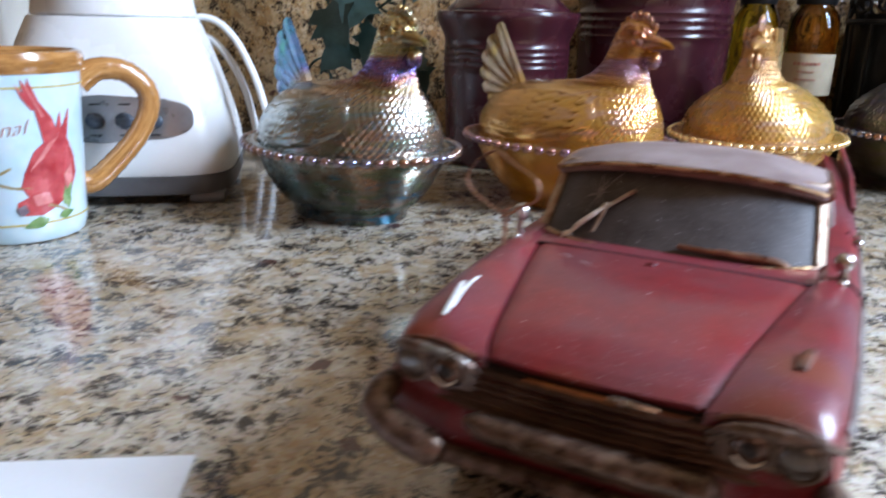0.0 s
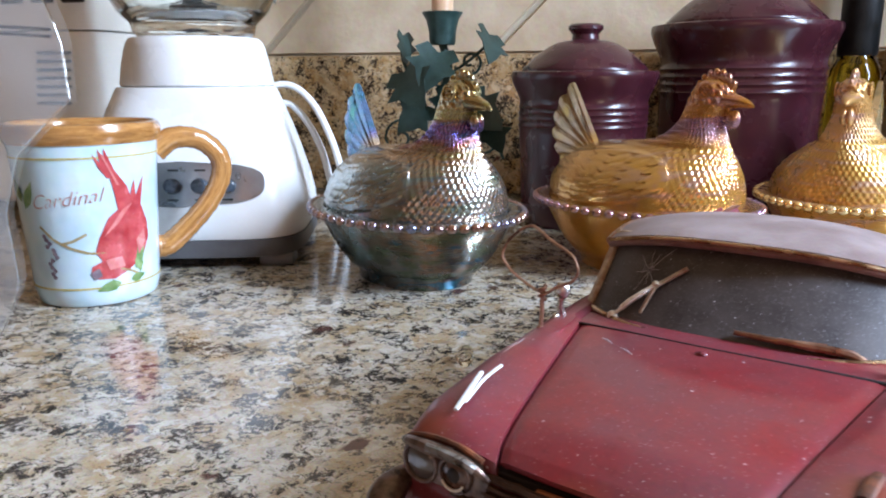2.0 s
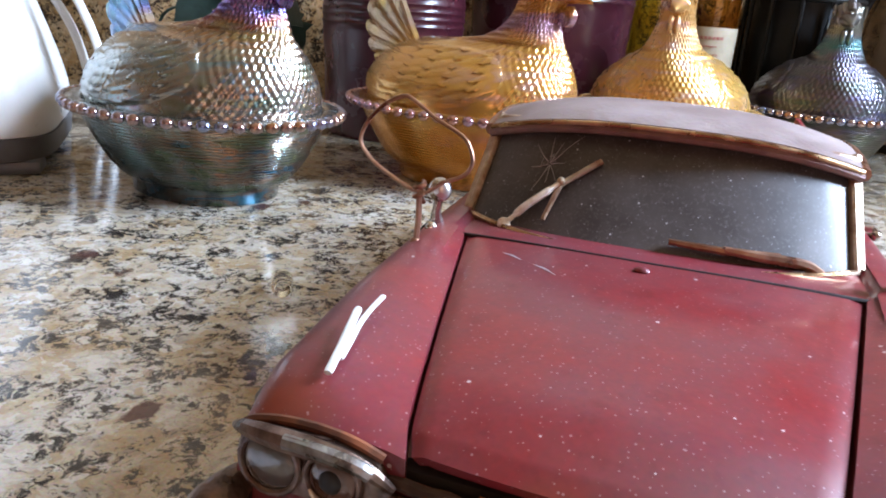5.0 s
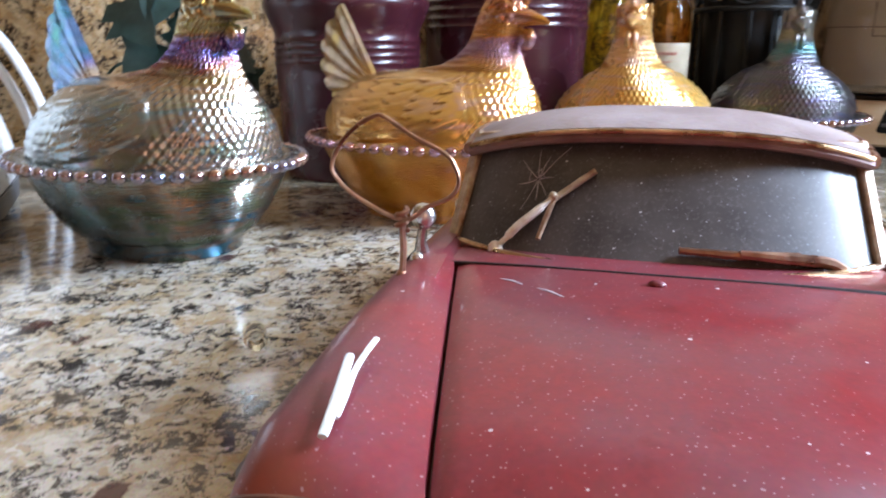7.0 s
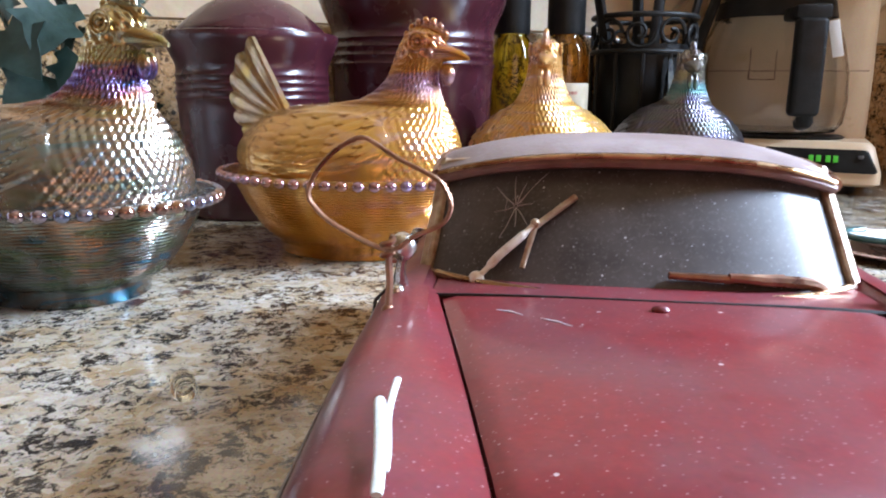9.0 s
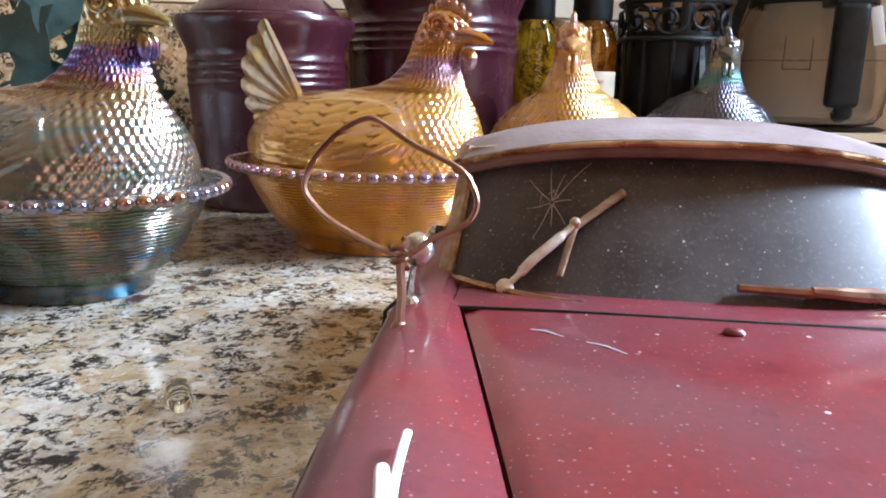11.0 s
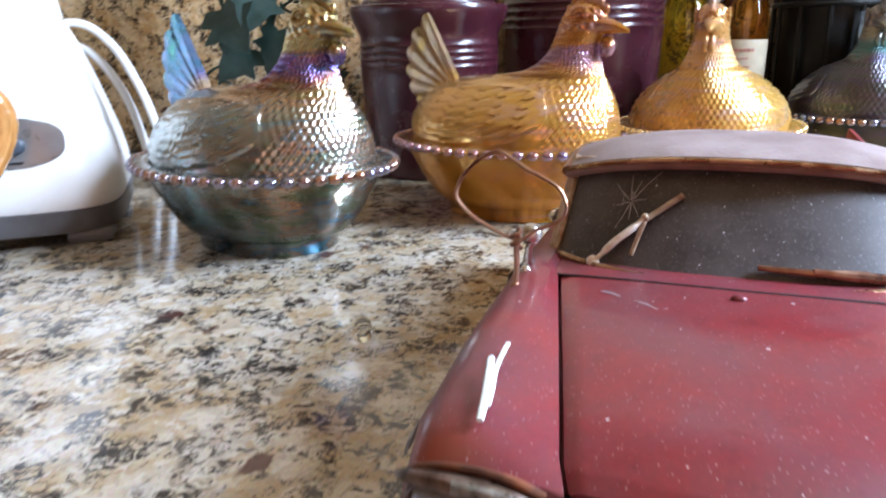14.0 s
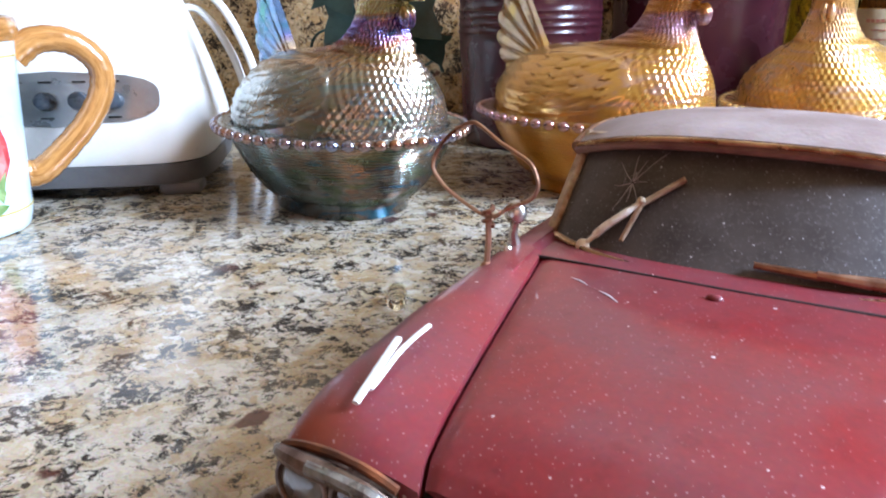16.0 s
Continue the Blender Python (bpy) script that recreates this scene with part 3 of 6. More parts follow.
# ---- hen dishes ----
def hen_lid():
    """The hen-shaped lid: one hollow mesh, head towards +x."""
    keys = np.array([  # height, rear, front, half width
        (0.0482, -0.0715, 0.0715, 0.0560), (0.0560, -0.0712, 0.0718, 0.0550), (0.0640, -0.0695, 0.0712, 0.0520), (0.0710, -0.0660, 0.0698, 0.0465),
        (0.0770, -0.0610, 0.0680, 0.0400), (0.0820, -0.0550, 0.0660, 0.0335), (0.0860, -0.0470, 0.0642, 0.0280), (0.0885, -0.0340, 0.0630, 0.0240),
        (0.0902, -0.0050, 0.0620, 0.0212), (0.0925, 0.0100, 0.0610, 0.0190), (0.0965, 0.0185, 0.0597, 0.0165), (0.1010, 0.0240, 0.0585, 0.0145),
        (0.1050, 0.0272, 0.0578, 0.0130), (0.1090, 0.0292, 0.0582, 0.0120), (0.1140, 0.0310, 0.0608, 0.0113), (0.1190, 0.0330, 0.0628, 0.0108),
        (0.1250, 0.0358, 0.0628, 0.0101), (0.1290, 0.0390, 0.0600, 0.0085), (0.1320, 0.0440, 0.0545, 0.0045)])
    steps, n = 190, 432
    s = np.linspace(0, 1, len(keys))
    fine = np.linspace(0, 1, steps)
    K = np.stack([np.interp(fine, s, keys[:, c]) for c in range(4)], 1)
    for _ in range(3):
        K[1:-1] = (K[:-2] + 2 * K[1:-1] + K[2:]) / 4
    edge = (0.048, 0.070, 0.080, 0.0860, 0.0905), (0.041, 0.045, 0.038, 0.020, -0.02)
    outer = []
    for i, (z, x0, x1, w) in enumerate(K):
        row = []
        for j in range(n):
            a = 2 * math.pi * j / n
            c, d = math.cos(a), math.sin(a)
            x, y = (x0 + x1) / 2 + (x1 - x0) / 2 * c, w * d
            lift = 0.0
            breast = min(max((x - float(np.interp(z, edge[0], edge[1]))) / 0.006, 0), 1)
            if 0.0500 < z < 0.1150 and breast > 0:
                u = a * (78 if z < 0.0840 else 52 if z < 0.1010 else 38)
                h = math.cos(u) * math.cos(math.pi * (z - 0.0500) / 0.0034)
                lift = breast * 0.00038 * (1.0 if z < 0.1010 else 0.7) * math.copysign(abs(h) ** 0.75, h)
            elif 0.0500 < z < 0.0880 and -0.068 < x < 0.047:
                # a rounded wing with a raised edge; long feathers sweep back and up
                p, q = (x + 0.0105) / 0.0560, (z - 0.0672 - 0.05 * (x + 0.02)) / 0.0178
                rim = (abs(p) ** 2.4 + abs(q) ** 2.4) ** (1 / 2.4)
                if rim < 1.0:
                    bow = z - 0.24 * (x + 0.026) - 4.0 * (x - 0.004) ** 2
                    across = bow / 0.0050
                    for k in range(-1, 6):
                        v = across + 0.5 * (k % 2)
                        v -= math.floor(v) + 0.5
                        tip = 1.0 - 0.9 * v * v * 2
                        along = (0.044 - x) / 0.0165 - k
                        if along <= tip:
                            break
                    shape = max(0.0, along + 1.0) / (tip + 1.0)
                    lift = 0.0002 + min(1.0, (1 - rim) / 0.10) * (0.0015 * shape ** 1.5 - 0.00080 * (2 * abs(v)) ** 2.5 + 0.00007 * math.cos(14 * math.pi * v))
                    lift += 0.00032 * math.exp(-((rim - 0.94) / 0.05) ** 2)
            elif z >= 0.1150:
                lift = 0.0005 * math.sin(15 * a + 500 * z) * math.sin(700 * z)
            row.append((x + lift * c, y + lift * d, z + 0.3 * lift))
        outer.append(row)
    inner = []
    for i in range(steps - 6, -1, -3):
        z, x0, x1, w = K[i]
        t = 0.0042
        m = max((x1 - x0) / 2 - t, 0.002)
        inner.append([((x0 + x1) / 2 + m * math.cos(2 * math.pi * j / n), max(w - t, 0.002) * math.sin(2 * math.pi * j / n), z - (0.002 if i > 20 else 0.0)) for j in range(n)])
    body = rings(outer + inner, True, False)
    nv = len(body[0])
    top, low = (steps - 1) * n, len(outer) * n
    body[1].append(tuple(range(top, top + n)))
    body[1].append(tuple(range(low, low + n)))
    last = (len(outer) + len(inner) - 1) * n
    body[1][:] = [f for f in body[1] if not (min(f) >= top and max(f) < low + n and len(f) == 4)]
    body[1].extend((j, (j + 1) % n, last + (j + 1) % n, last + j) for j in range(n))
    beak = rings([[(x, w * math.cos(2 * math.pi * j / 14), z + h * math.sin(2 * math.pi * j / 14)) for j in range(14)] for x, z, w, h in
                  ((0.0540, 0.1195, 0.0082, 0.0068), (0.0620, 0.1190, 0.0062, 0.0052), (0.0680, 0.1182, 0.0044, 0.0038), (0.0735, 0.1170, 0.0026, 0.0025), (0.0772, 0.1155, 0.0009, 0.0010))])
    crest = ((0.0385, 0.1290, 0.0025), (0.0420, 0.1325, 0.0029), (0.0462, 0.1348, 0.0031), (0.0507, 0.1358, 0.0032), (0.0552, 0.1352, 0.0031), (0.0595, 0.1328, 0.0029), (0.0630, 0.1290, 0.0025))
    comb = [ball(0.8 * r, (x, 0, z - 0.0002), 12, 8, 0.85, 0.75, 1.35) for x, z, r in crest]
    comb.append(tube([(x, 0, z - 0.003) for x, z, r in crest], 0.0027, 8))
    comb += [ball(0.0050, (0.0640, s * 0.0020, 0.1070), 14, 10, 0.80, 0.50, 1.20) for s in (-1, 1)]
    comb += [tube([(0.0500 + k * 0.0030 * math.cos(t), s * 0.0103, 0.1245 + k * 0.0027 * math.sin(t)) for t in np.linspace(0, 2 * math.pi, 16)[:-1]], 0.0008, 6, True) for s in (-1, 1) for k in (1.0, 1.75)]
    comb += [ball(0.0014, (0.0500, s * 0.0106, 0.1245), 8, 6) for s in (-1, 1)]

    # an upright fan of tail feathers with a scalloped edge and a rod along its front
    def side_of(s):
        g = []
        for q in np.linspace(0, 1, 22):
            row = []
            for k in range(91):
                w = k / 90
                a = radians(119 + 74 * w)
                beat = (5.6 * w + 0.30) % 1.0
                lobe = math.sin(math.pi * beat) ** 0.55
                R = (0.0640 - 0.0255 * w ** 1.5) * (0.89 + 0.11 * lobe)
                thick = (0.0050 - 0.0022 * q) * (0.74 + 0.26 * lobe) * (1 if q < 0.95 else 0.55) * min(1, 0.35 + 5 * min(w, 1 - w))
                thick += 0.0012 * math.exp(-(w / 0.06) ** 2) + 0.0004 * math.sin(60 * q + 4 * beat) * q
                row.append((-0.0370 + q * R * math.cos(a), s * thick, 0.0745 + q * R * math.sin(a)))
            g.append(row)
        return g

    A, B = side_of(1), side_of(-1)
    fan = [rings([r + q[::-1] for r, q in zip(A, B)])]
    return joined(body, beak, *comb, *fan)


def hen_bowl():
    """Oval pressed bowl with a rippled wall, flange and foot."""
    prof = [(0.0, 0.0030), (0.039, 0.0030), (0.041, 0.0), (0.0455, 0.0), (0.0462, 0.006), (0.0475, 0.0085)]
    for i in range(132):
        t = (i + 1) / 132
        r = 0.0475 + 0.0285 * (t ** 0.62)
        z = 0.0085 + 0.0375 * t
        prof.append((r, z))
    prof += [(0.0785, 0.0470), (0.0820, 0.0480), (0.0838, 0.0495), (0.0830, 0.0512), (0.0790, 0.0516), (0.0735, 0.0508), (0.0715, 0.0475), (0.064, 0.030), (0.050, 0.012), (0.040, 0.0062), (0.0, 0.0058)]
    n, rows = 144, []
    for i, (r, z) in enumerate([(0.99 * r, 0.966 * z) for r, z in prof]):
        row = []
        for j in range(n):
            a = 2 * math.pi * j / n
            ridge = 0.00030 * math.sin(2 * math.pi * z / 0.00165 + 0.8 * math.sin(9 * a) + 0.5 * math.sin(23 * a + 300 * z)) if 6 < i < 136 else 0.0
            row.append(((max(r, 1e-4) + ridge) * math.cos(a), 0.79 * (max(r, 1e-4) + ridge) * math.sin(a), z))
        rows.append(row)
    return rings(rows)


def bead_ring():
    out, n = [], 57
    for k in range(n):
        a = 2 * math.pi * k / n
        way = math.degrees(math.atan2(0.80 * math.cos(a), -math.sin(a)))
        out.append(moved(ball(0.0030, (0, 0, 0), 16, 10, 1.14, 0.98, 0.96), pose(0.0832 * math.cos(a), 0.79 * 0.0832 * math.sin(a), 0.0476, 0, 0, way)))
    return joined(*out)


LID, BOWL, BEADS = hen_lid(), hen_bowl(), bead_ring()


def hen_dish(x, y, yaw, material, beads, label):
    dish = base("hen_dish", pose(x, y, 0.0006, 0, 0, yaw), label, "candy dish", "hen-on-nest glass dishes")
    bowl = part("bowl", *BOWL, material, dish)
    part("beaded_rim", *BEADS, beads, bowl)
    part("lid", *LID, material, dish, "hen-shaped glass lid with scaled breast")
    return dish


hen_dish(-0.0186, 0.5615, -39, HEN_SMOKE, BEADS_COOL, "smoky blue iridescent glass hen-shaped covered dish on granite")
hen_dish(0.1345, 0.6225, -38, HEN_AMBER, BEADS_WARM, "amber iridescent glass hen-shaped covered dish on granite")
hen_dish(0.2895, 0.6810, -115, HEN_GOLD, BEADS_GOLD, "golden iridescent glass hen-shaped covered dish beside the bottles")
hen_dish(0.4445, 0.7440, -115, HEN_DARK, BEADS_COOL, "dark slate iridescent glass hen-shaped covered dish")


# ---- model car ----
CAR = pose(0.1418, 0.2915, 0, 0, 0, -22.3) @ Matrix.Diagonal((0.995, 0.995, 1.035, 1))
car = base("model_car", CAR, "worn red metal model of a finned vintage car", "model car")
INTO = CAR.inverted()
FRONT_WHEEL, REAR_WHEEL, ARCH = -0.036, 0.122, 0.0235


def table(y, rows):
    return float(np.interp(y, [r[0] for r in rows], [r[1] for r in rows]))


def half_width(y):
    return table(y, ((-0.080, 0.0505), (-0.070, 0.0527), (-0.04, 0.0548), (0.01, 0.0565), (0.09, 0.0566), (0.145, 0.0548), (0.185, 0.0500)))


def shoulder(y):
    return table(y, ((-0.082, 0.0525), (-0.0795, 0.0548), (-0.076, 0.0566), (-0.070, 0.0578), (-0.04, 0.0590), (0.0, 0.0592), (0.06, 0.0598), (0.10, 0.0610), (0.14, 0.0638), (0.185, 0.0680)))


def seam(y):
    return table(y, ((-0.083, 0.0242), (-0.080, 0.0250), (-0.076, 0.0265), (0.0, 0.0418)))


def seam_z(y):
    return table(y, ((-0.0835, 0.0488), (-0.0825, 0.0502), (-0.0805, 0.0519), (-0.077, 0.0536), (-0.072, 0.0549), (-0.066, 0.0558), (-0.05, 0.0568), (-0.025, 0.0576), (0.002, 0.0580)))


def arch_z(y):
    z = 0.0
    for c in (FRONT_WHEEL, REAR_WHEEL):
        if abs(y - c) < ARCH:
            z = max(z, 0.017 + math.sqrt(ARCH ** 2 - (y - c) ** 2))
    return z


def car_body():
    ys = list(np.linspace(-0.081, 0.185, 140))
    rows = []
    for y in ys:
        w, zt, za = half_width(y), shoulder(y), arch_z(y)
        low = [(0.90 * w, 0.0232), (0.962 * w, 0.0240), (0.988 * w, 0.0285), (w, 0.0360), (w + 0.0003, 0.042), (w - 0.0006, 0.049)]
        half = [(x, max(z, min(za, 0.0415))) for x, z in low] + [(w - 0.0105 * (1 - math.cos(q) ** 0.8) - 0.0006, 0.049 + (zt - 0.049) * math.sin(q) ** 0.8) for q in (0.15, 0.35, 0.55, 0.75, 0.95, 1.15, 1.35, 1.5707)]
        if y < 0.0:
            sx, sz = seam(y), seam_z(y)
            half += [(sx + 0.6 * (w - 0.0111 - sx), 0.4 * sz + 0.6 * zt + 0.0004), (sx + 0.0032, sz + 0.0008), (sx + 0.0006, sz + 0.0002), (sx + 0.0003, sz - 0.0040), (0.6 * sx, sz - 0.0050), (0.0, sz - 0.0050)]
        elif y < 0.092:
            t = min(1.0, y / 0.016)
            zf = 0.0575 - 0.036 * t
            half += [(w - 0.0105, zt - 0.0003), (w - 0.0120, zt - 0.0008), (w - 0.0130, 0.0575), (w - 0.0135, zf), (0.02, zf), (0.0, zf)]
        else:
            t = min(1.0, (y - 0.092) / 0.012)
            zf = 0.0215 + 0.0315 * t
            half += [(w - 0.0095, zt - 0.0015), (w - 0.0130, zt - 0.0060 * t), (w - 0.0150, 0.054), (w - 0.0180, max(zf, 0.0215)), (0.02, zf + 0.001 * t), (0.0, zf + 0.0012 * t)]
        rows.append([(x, y, z) for x, z in half] + [(-x, y, z) for x, z in half[-2::-1]] + [(-0.5 * w, y, 0.0225), (0.5 * w, y, 0.0225)])
    return rings(rows)


part("body", *car_body(), RED, car)
def hood_end(u):
    """Where the hood stops short of the cowl."""
    return -0.0086 + 0.0056 * u * u


hood_grid = []
for y in np.concatenate([np.linspace(-0.0800, -0.0745, 12), np.linspace(-0.073, -0.0006, 34)]):
    row = []
    for u in np.linspace(-1, 1, 33):
        w = y if y < -0.03 else -0.03 + (y + 0.03) / 0.0294 * (hood_end(u) + 0.03)
        sx, sz = seam(w) - 0.0002, seam_z(w)
        crown = 0.0020 * min(1, (w + 0.0815) / 0.014)
        row.append((sx * u, w - 0.0020 * (1 - u * u) * min(1, max(0, -y - 0.01) / 0.06), sz + crown * (1 - abs(u) ** 2.4) - 0.0006 * max(0, (abs(u) - 0.95) / 0.05) ** 2))
    hood_grid.append(row)
part("hood", *shell(hood_grid, -0.0022), REDHOOD, car, "dusty red hood with rust-stained lip")


# windscreen, frame and roof
def screen(u, v):
    """u across from -1 to 1, v up from 0 to 1."""
    x = -0.0016 + u * (0.0444 - 0.0026 * v)
    return Vector((x, -0.0005 + 0.0165 * abs(u) ** 2.6 + v * (0.0235 - 0.0055 * abs(u) ** 2), 0.0580 + v * (0.0245 - 0.0030 * abs(u) ** 2.2)))


us = np.linspace(-1, 1, 41)
part("windscreen", *shell([[screen(u, v) for u in us] for v in np.linspace(0.0, 1, 12)], -0.0012), SMOKE, car, "dusty smoked windscreen with a star crack")
border = [screen(u, 0.0) for u in us] + [screen(1, v) for v in (0.15, 0.4, 0.65, 0.9)] + [screen(u, 0.99) for u in us[::-1]] + [screen(-1, v) for v in (0.9, 0.65, 0.4, 0.15)]
part("windscreen_frame", *tube([p + Vector((0, -0.0007, 0)) for p in border], 0.00105, 8, True), FLAKE, car, "flaking copper windscreen frame")
part("pillar", *tube([screen(0.995, v) + Vector((0.0010, 0.0012, 0)) for v in np.linspace(0, 1, 8)], 0.0016, 8), FLAKE, car, "flaking windscreen pillar")
part("pillar", *tube([screen(-0.995, v) + Vector((-0.0010, 0.0012, 0)) for v in np.linspace(0, 1, 8)], 0.0016, 8), FLAKE, car)
# star crack: fine pale lines on the glass
cracks = []
for a, reach in ((8, 0.20), (38, 0.46), (62, 0.22), (100, 0.24), (150, 0.30), (192, 0.26), (238, 0.30), (275, 0.16), (318, 0.20)):
    cracks.append(tube([screen(-0.60 + 0.42 * s * reach * math.cos(radians(a + 2 * math.sin(4 * s))), 0.60 + s * reach * math.sin(radians(a + 2 * math.sin(4 * s)))) + Vector((0, -0.00012, 0.0001)) for s in np.linspace(0.06, 1, 9)], [0.00008, 0.00011, 0.00010, 0.00009, 0.00009, 0.00008, 0.00007, 0.00006, 0.00004], 5))
for r0, a0, a1 in ((0.07, 20, 130), (0.12, 150, 200)):
    cracks.append(tube([screen(-0.60 + 0.42 * r0 * math.cos(radians(a)), 0.60 + r0 * math.sin(radians(a))) + Vector((0, -0.0001, 0.0001)) for a in np.linspace(a0, a1, 7)], 0.00006, 5))
part("star_crack", *joined(*cracks), CREST, car)


def roof(u, v):
    x = -0.0016 + u * (0.0440 - 0.0030 * v)
    y0 = 0.0185 + 0.0115 * abs(u) ** 2.4
    y = y0 + v * (0.094 - y0)
    z = 0.0872 - 0.0056 * abs(u) ** 2.6 - 0.0036 * (1 - v) ** 6 - 0.0085 * v ** 2.4
    return Vector((x, y, z))


part("roof", *shell([[roof(u, v) for u in us] for v in np.linspace(0, 1, 26)], -0.0026), ROOFP, car, "dusty faded rose metal roof")
part("roof_lip", *tube([roof(u, 0) + Vector((0, -0.0004, -0.0020)) for u in us], 0.0012, 8), LIP, car, "dull copper drip edge above the windscreen")
part("roof_trim", *tube([roof(u, 0) + Vector((0, -0.0014, -0.0006)) for u in us], 0.00055, 7), BRASS, car, "thin copper line on the roof edge")
for s in (-1, 1):
    part("roof_rail", *tube([roof(s, v) + Vector((0.0004 * s, 0, -0.0014)) for v in np.linspace(0, 1, 14)], 0.0017, 8), COPPER, car)
    part("door_pillar", *tube([(s * 0.0412, 0.0700, 0.0785), (s * 0.0436, 0.0680, 0.0690), (s * 0.0455, 0.0665, 0.0575)], 0.0017, 8), ROOFP, car)
    part("rear_pillar", *joined(tube([(s * 0.0395, 0.0905, 0.0740), (s * 0.0412, 0.0965, 0.0670), (s * 0.0425, 0.1020, 0.0585)], [0.0018, 0.0024, 0.0030], 10, False, 1.6)), PINK, car, "faded pink rear roof pillar")
rear = [[(u * (0.0385 + 0.003 * (1 - v)), 0.092 + 0.013 * (1 - v), 0.0545 + v * 0.0210) for u in np.linspace(-1, 1, 9)] for v in np.linspace(0, 1, 5)]
part("rear_window", *shell(rear, 0.0012), SMOKE, car)
for s in (-0.021, 0.021):
    part("seat", *joined(block(0.036, 0.022, 0.014, (s, 0.050, 0.031), 0.003), block(0.036, 0.0075, 0.030, (s, 0.064, 0.049), 0.003)), PINK, car, "small faded pink seat")
cowl_grid = []
for v in np.linspace(0, 1, 6):
    cowl_grid.append([(u * 0.0432, hood_end(u) + 0.0008 + v * (0.0016 + 0.0150 * abs(u) ** 2.6 - hood_end(u)), 0.0579 + 0.0019 * (1 - abs(u) ** 2.4) - 0.0004 * (1 - v) ** 6) for u in us])
# dark rod that paints the shade into the gap behind the hood
part("hood_gap_shade", *tube([(u * 0.0425, hood_end(u) + 0.0004, 0.0578 + 0.0019 * (1 - abs(u) ** 2.4)) for u in us], 0.00045, 6), PART_AND_SHADE_BLACK, car)
part("cowl", *shell(cowl_grid, -0.0030), RED, car, "narrow red panel below the windscreen")
part("cowl_trim", *tube([screen(u, 0.0) + Vector((0, -0.0021, 0.0009)) for u in us[1:-1]], 0.0006, 6), BRASS, car, "brassy trim line along the windscreen")

# wipers
def over(u, v, off=0.0016):
    return screen(u, v) + Vector((0, -0.7 * off, 0.7 * off))


wiper = part("wiper", *joined(tube(smooth_path([over(-0.74, 0.02), over(-0.70, 0.09, 0.002), over(-0.65, 0.19, 0.0022), over(-0.57, 0.32, 0.002), over(-0.50, 0.44, 0.0017)], 5), [0.0008] * 6 + [0.0013] * 11 + [0.0009] * 4, 8, False, 0.7), ball(0.0017, over(-0.75, 0.0, 0.0014), 10, 6)), WORN, car, "bent wiper across the windscreen")
part("blade", *joined(tube([over(-0.545, 0.13, 0.0011), over(-0.50, 0.43, 0.0012), over(-0.31, 0.66, 0.0012)], [0.0006, 0.0008, 0.0008], 8, False, 0.8), ball(0.0010, over(-0.50, 0.44, 0.0020), 8, 6)), FLAKE, wiper, "brown worn blade")
wiper = part("wiper", *joined(tube(smooth_path([over(0.86, -0.07, 0.001), over(0.80, 0.0, 0.0016), over(0.72, 0.06), over(0.52, 0.10), over(0.36, 0.125)], 5), [0.0008 + 0.0004 * math.sin(math.pi * q / 20) for q in range(21)], 8), ball(0.0016, over(0.86, -0.08, 0.0012), 10, 6)), COPPER, car, "copper wiper lying along the windscreen base")
part("blade", *tube([over(0.10, 0.14, 0.0011), over(0.36, 0.12, 0.0012), over(0.62, 0.12, 0.0011)], [0.0007, 0.0009, 0.0007], 7), COPPER, wiper)

# door mirrors on stalks
for x, y, zb in ((-0.0492, -0.0005, 0.0665), (0.0492, 0.0040, 0.0640)):
    part("door_mirror", *joined(tube([(x * 1.012, y + 0.001, 0.0585), (x * 1.010, y, 0.0615), (x, y, zb - 0.002)], [0.0018, 0.0011, 0.0010], 8), ball(0.0028, (x, y, zb), 16, 10, 1, 0.85, 1), ball(0.0016, (x * 1.01, y - 0.003, 0.0584), 8, 5)), CHROME, car, "round worn chrome door mirror")

# wire aerial: a bent copper loop on a twisted stem
KNOT, ACROSS, UP = Vector((0.0910, 0.2980, 0.0709)), Vector((0.0229, -0.0105, 0.0016)), Vector((-0.0023, 0.0033, 0.0197))
stem = INTO @ Vector((0.0908, 0.2970, 0.0598)), INTO @ KNOT
loop = [INTO @ (KNOT + u * ACROSS + v * UP) for u, v in ((0.0, 0.0), (-0.34, 0.22), (-0.48, 0.39), (-0.52, 0.53), (-0.43, 0.73), (-0.26, 0.91), (-0.09, 1.0), (0.0, 0.97), (0.18, 0.80), (0.41, 0.63), (0.48, 0.50), (0.49, 0.35), (0.41, 0.22), (0.21, 0.12))]
wraps = [(stem[1].x + 0.0011 * math.cos(t), stem[1].y + 0.0011 * math.sin(t), stem[1].z - 0.002 + 0.0006 * t / 2) for t in np.linspace(0, 14, 40)]
aerial = part("aerial", *joined(tube(smooth_path(loop, 5, True), 0.00044, 7, True), tube([stem[0], stem[0].lerp(stem[1], 0.5) + Vector((0.0003, 0, 0)), stem[1]], 0.0007, 7), tube(wraps, 0.0005, 5), ball(0.0014, stem[0], 8, 5)), COPPER, car, "bent copper wire aerial loop")

